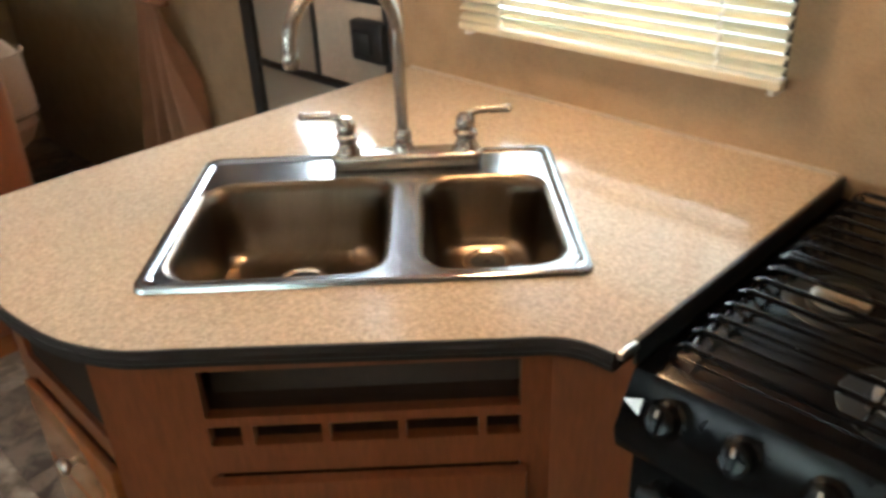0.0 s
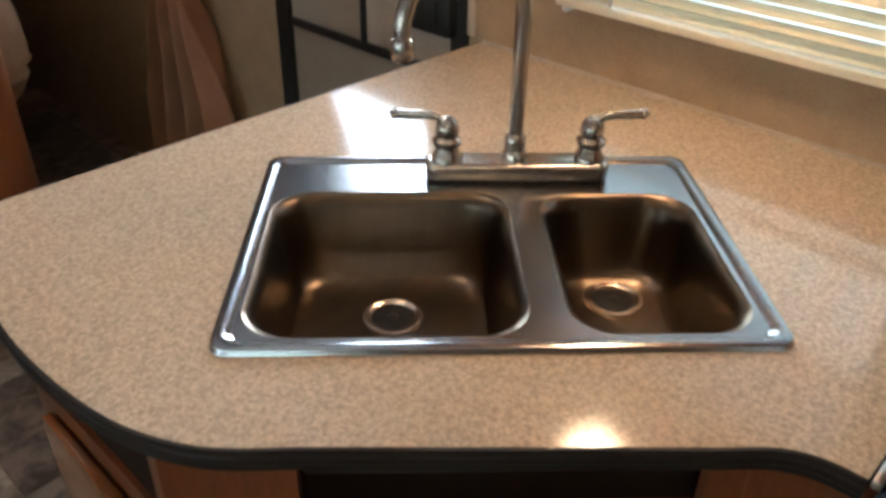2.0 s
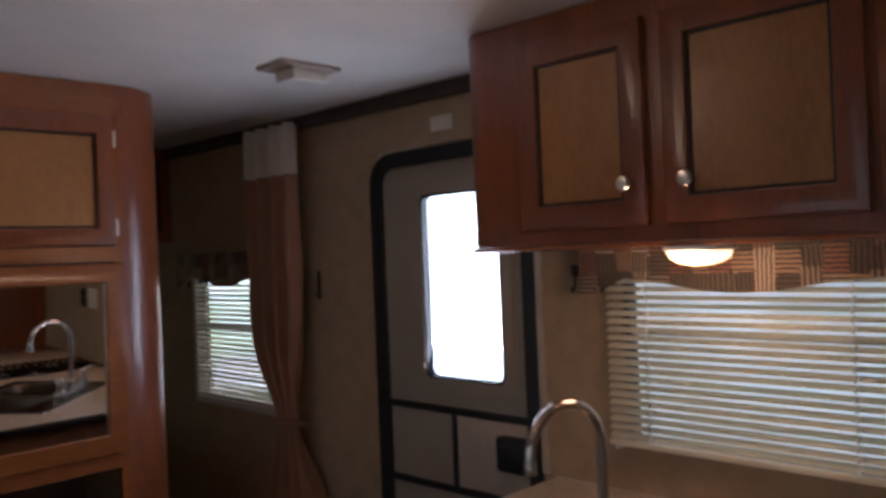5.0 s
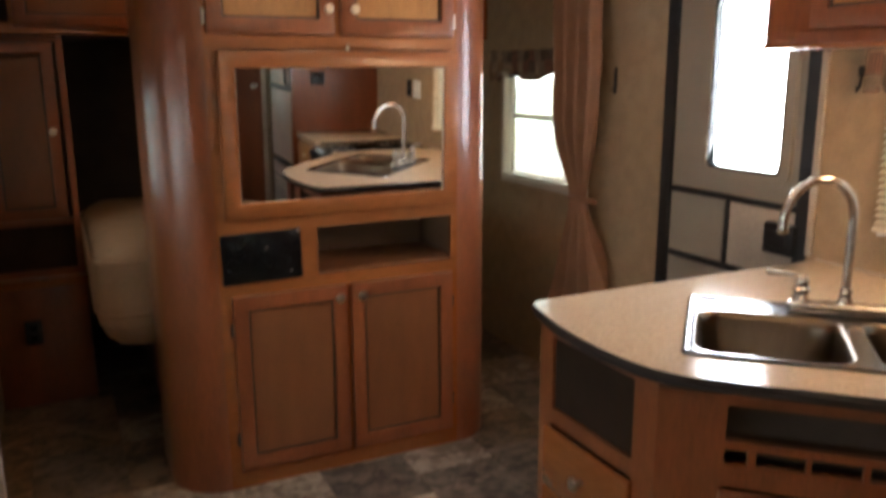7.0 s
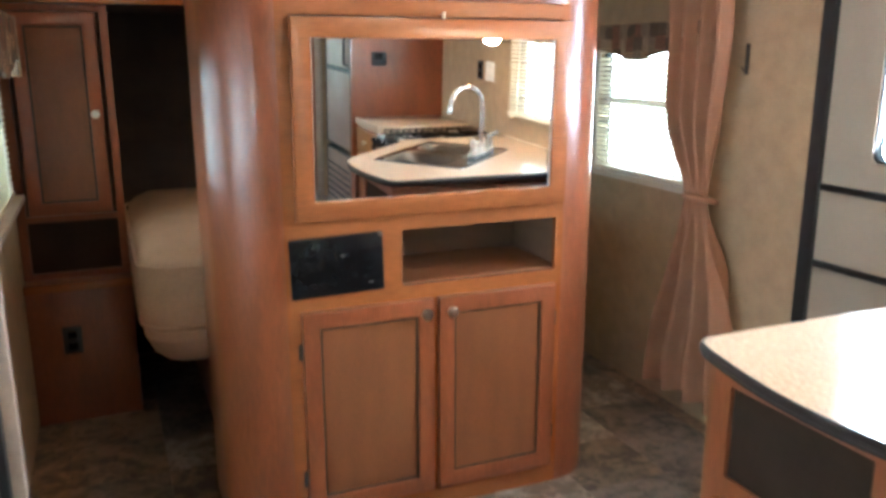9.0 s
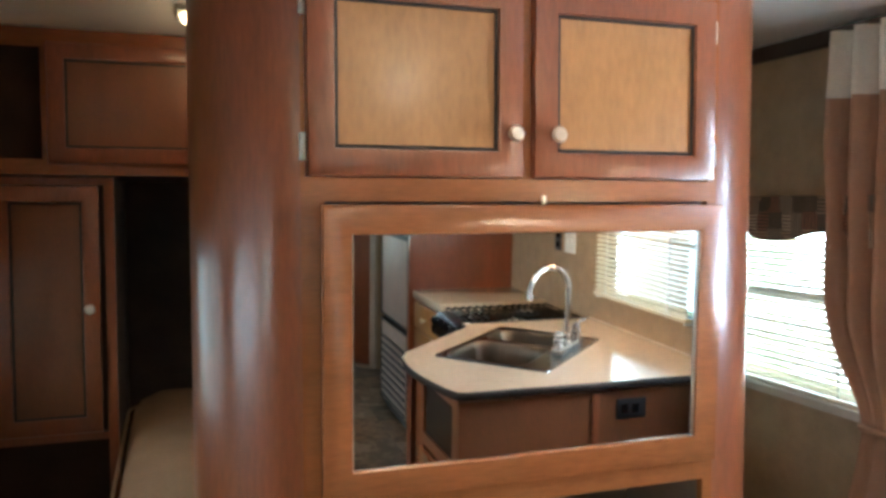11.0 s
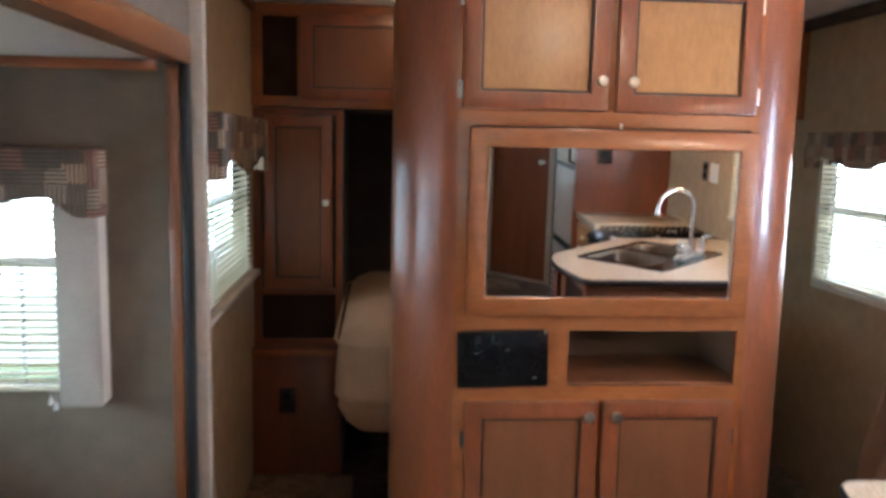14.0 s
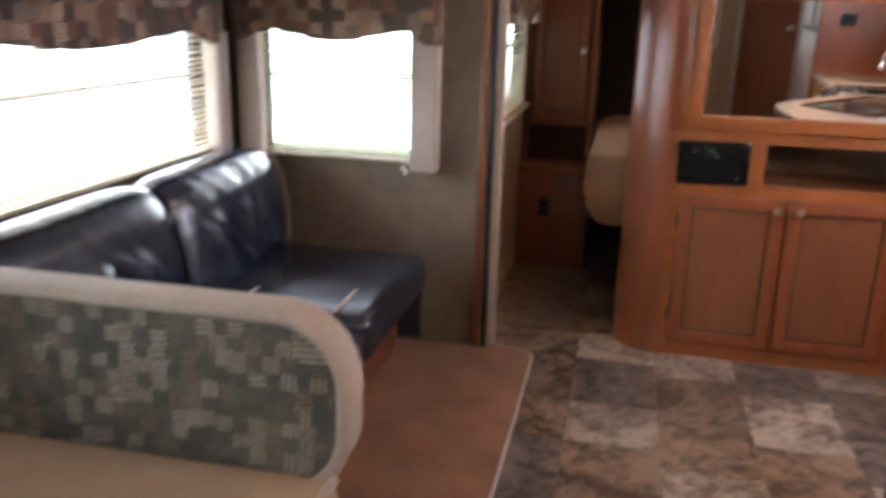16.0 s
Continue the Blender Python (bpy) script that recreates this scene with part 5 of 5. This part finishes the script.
def slide_cabinet():
    c = thing("overhead_cabinet", "lit cherry wood overhead cabinet above the sofa window", "cabinet", (SLIDE + 0.15, -1.5, 1.49))
    x, y0, y1, z0, z1 = SLIDE + 0.30, -3.0, -0.145, 1.49, SCEIL - 0.003
    part("carcass", box(SLIDE + 0.002, x, y0, y1, z0, z1, 0.004), WOOD_H, c)
    M = facing(x, y0, 0, 1, 0)
    L = y1 - y0
    for k in range(3):
        a, b = L - 0.655 - k * 0.885, L - 0.117 - k * 0.885
        v0, v1 = z0 + 0.045, z1 - 0.012
        d = door(c, M, a, b, v0, v1, (b - 0.1, v0 + 0.024), 0.045, panel=SMOKED)
        u0, u1, mid, cy = a + 0.05, b - 0.05, (a + b) / 2, (v0 + v1) / 2
        lead = [[(u0, cy - 0.028), (mid - 0.045, cy - 0.028), (mid, cy - 0.05), (mid + 0.045, cy - 0.028), (u1, cy - 0.028)], [(u0, cy + 0.028), (mid - 0.045, cy + 0.028), (mid, cy + 0.05), (mid + 0.045, cy + 0.028), (u1, cy + 0.028)],
                [(mid - 0.045, cy - 0.028), (mid - 0.06, cy), (mid - 0.045, cy + 0.028)], [(mid + 0.045, cy - 0.028), (mid + 0.06, cy), (mid + 0.045, cy + 0.028)]]
        part("leading", moved(join(*[tube([(u, v, 0.0095) for u, v in line], 0.0028, 6) for line in lead]), M), DARK, d, "dark leaded strips")
        part("light_rail", moved(box(a + 0.01, b - 0.01, v0 - 0.006, v0 - 0.001, 0.004, 0.022, 0.001), M), PIPING, d, "pale lower edge")
        if k < 2:
            part("filler_panel", moved(box(a - 0.30, a - 0.045, v0, v1, 0.001, 0.006, 0.002), M), PANEL, c, "plain tan veneer filler")


slide_cabinet()


# ---- ceiling fittings ----
def ceiling_lamp(x, y, along):
    l = thing("ceiling_lamp", "lit double dome ceiling lamp with warm lenses", "lamp", (x, y, CEIL - 0.001), group="double ceiling lamps")
    part("base", box(x - (0.17 if along else 0.075), x + (0.17 if along else 0.075), y - (0.075 if along else 0.17), y + (0.075 if along else 0.17), CEIL - 0.013, CEIL - 0.001, 0.004), WHITE, l)
    for s in (-0.085, 0.085):
        px, py = (x + s, y) if along else (x, y + s)
        part("lens", lathe([(0.074, -0.013), (0.07, -0.03), (0.052, -0.044), (0.025, -0.051), (0.0, -0.053)], Matrix.Translation((px, py, CEIL)), 28), LAMPGLOW, l, "glowing frosted lens")


ceiling_lamp(0.06, -1.17, True)
ceiling_lamp(-0.45, -2.75, True)
ceiling_lamp(-0.5, 0.9, True)
v = thing("smoke_alarm", "small off-white ceiling alarm box", "alarm", (0.78, -0.5, CEIL - 0.001))
part("case", box(0.73, 0.855, -0.56, -0.465, CEIL - 0.05, CEIL - 0.0125, 0.008), WHITE, v)
part("flange", box(0.685, 0.885, -0.58, -0.44, CEIL - 0.012, CEIL - 0.0005, 0.002), PADDING, v, "grey base plate")
sp = thing("wall_speaker", "small pale oval plate above the entry door", "plate", (W, -0.6, 2.0))
part("plate", box(W - 0.012, W - 0.002, -0.66, -0.56, 1.98, 2.03, 0.004), SHEER, sp)

# ---- outside ----
def outdoors(name, strength, low, high):
    m = bpy.data.materials.new(name)
    m.use_nodes = True
    n, l = m.node_tree.nodes, m.node_tree.links
    b = n["Principled BSDF"]
    co, tex, ramp = n.new("ShaderNodeTexCoord"), n.new("ShaderNodeTexNoise"), n.new("ShaderNodeValToRGB")
    tex.inputs["Scale"].default_value = 0.9
    ramp.color_ramp.elements[0].color, ramp.color_ramp.elements[1].color = (*low, 1), (*high, 1)
    ramp.color_ramp.elements[0].position, ramp.color_ramp.elements[1].position = 0.35, 0.6
    l.new(co.outputs["Object"], tex.inputs["Vector"])
    l.new(tex.outputs[0], ramp.inputs[0])
    l.new(ramp.outputs[0], b.inputs["Emission Color"])
    b.inputs["Base Color"].default_value = (0.1, 0.1, 0.1, 1)
    b.inputs["Emission Strength"].default_value = strength
    return m


def outside():
    sunny = outdoors("sunlit haze", 20.0, (0.8, 0.88, 0.7), (1, 1, 1))
    grove = outdoors("shaded grove", 2.3, (0.42, 0.5, 0.42), (0.85, 1, 0.92))
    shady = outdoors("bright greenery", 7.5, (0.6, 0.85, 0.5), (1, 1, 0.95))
    solid("backdrop", box(9, 9.1, 4.2, 9.2, -1.2, 7), sunny, "bright sunlit haze outside the entry door", "backdrop")
    solid("backdrop", box(9, 9.1, -14, 4.19, -1.2, 7), grove, "pale shaded greenery outside the galley window", "backdrop")
    solid("backdrop", box(9, 9.1, 9.21, 12, -1.2, 7), shady, "bright hazy greenery outside the bedside window", "backdrop")
    solid("backdrop", box(-9.1, -9, -14, 0.4, -1.2, 7), shady, "bright hazy greenery outside the slide-out", "backdrop")
    solid("backdrop", box(-9.1, -9, 0.41, 12, -1.2, 7), grove, "pale shaded greenery outside the bedside window", "backdrop")
    solid("backdrop", box(-9, 9, 12, 12.1, -1.2, 7), shady, "bright hazy greenery beyond the front end", "backdrop")
    solid("backdrop", box(-9, 9, -14.1, -14, -1.2, 7), shady, "bright hazy greenery behind the rear end", "backdrop")
    solid("ground", box(-40, 40, -40, 40, -1.3, -1.2), material("dry grass", (0.2, 0.22, 0.09), 0.9, vary=0.3), "pale dry grass round the trailer", "ground")


outside()

# ---- floor tiles ----
def tiles():
    pitch = 0.335
    meshes = {}
    for name, mat in (("pale", TILE_PALE), ("dark", TILE_DARK), ("brown", TILE)):
        for run in (0.42, 0.315):
            bm = box(0.001, pitch - 0.001, 0.001, run - 0.001, 0.0005, 0.0026)
            bmesh.ops.bevel(bm, geom=[e for e in bm.edges if e.verts[0].co.z > 0.002 and e.verts[1].co.z > 0.002], offset=0.0008, segments=1, affect="EDGES")
            mesh = bpy.data.meshes.new("tile")
            bm.to_mesh(mesh)
            bm.free()
            mesh.materials.append(mat)
            meshes[name, run] = mesh
    # each column: where its run of tiles starts, and the tones that come round in it
    columns = [(0.18, ("brown", "brown", "brown", "dark")), (0.165, ("pale", "dark", "pale", "brown")), (0.06, ("pale", "brown", "brown", "pale", "dark")),
               (-0.02, ("dark", "pale", "brown", "dark")), (0.12, ("pale", "dark", "dark", "pale", "brown")), (0.2, ("brown", "dark", "pale")), (0.05, ("dark", "pale", "dark"))]
    for i, (start, tones) in enumerate(columns):
        x = -0.805 + (i - 1) * pitch
        runs, y, k = (0.315, 0.42), start + 0.735 * 2, -4
        while y > -4.9:
            run = runs[k % 2]
            y -= run
            ob = new("tile", meshes[tones[k % len(tones)], run])
            ob.parent = floor
            ob.matrix_basis = Matrix.Translation((x, y, 0)) @ Matrix.Diagonal((max(0.05, min(pitch, W - 0.004 - x) / pitch), 1, 1, 1))
            k += 1


tiles()
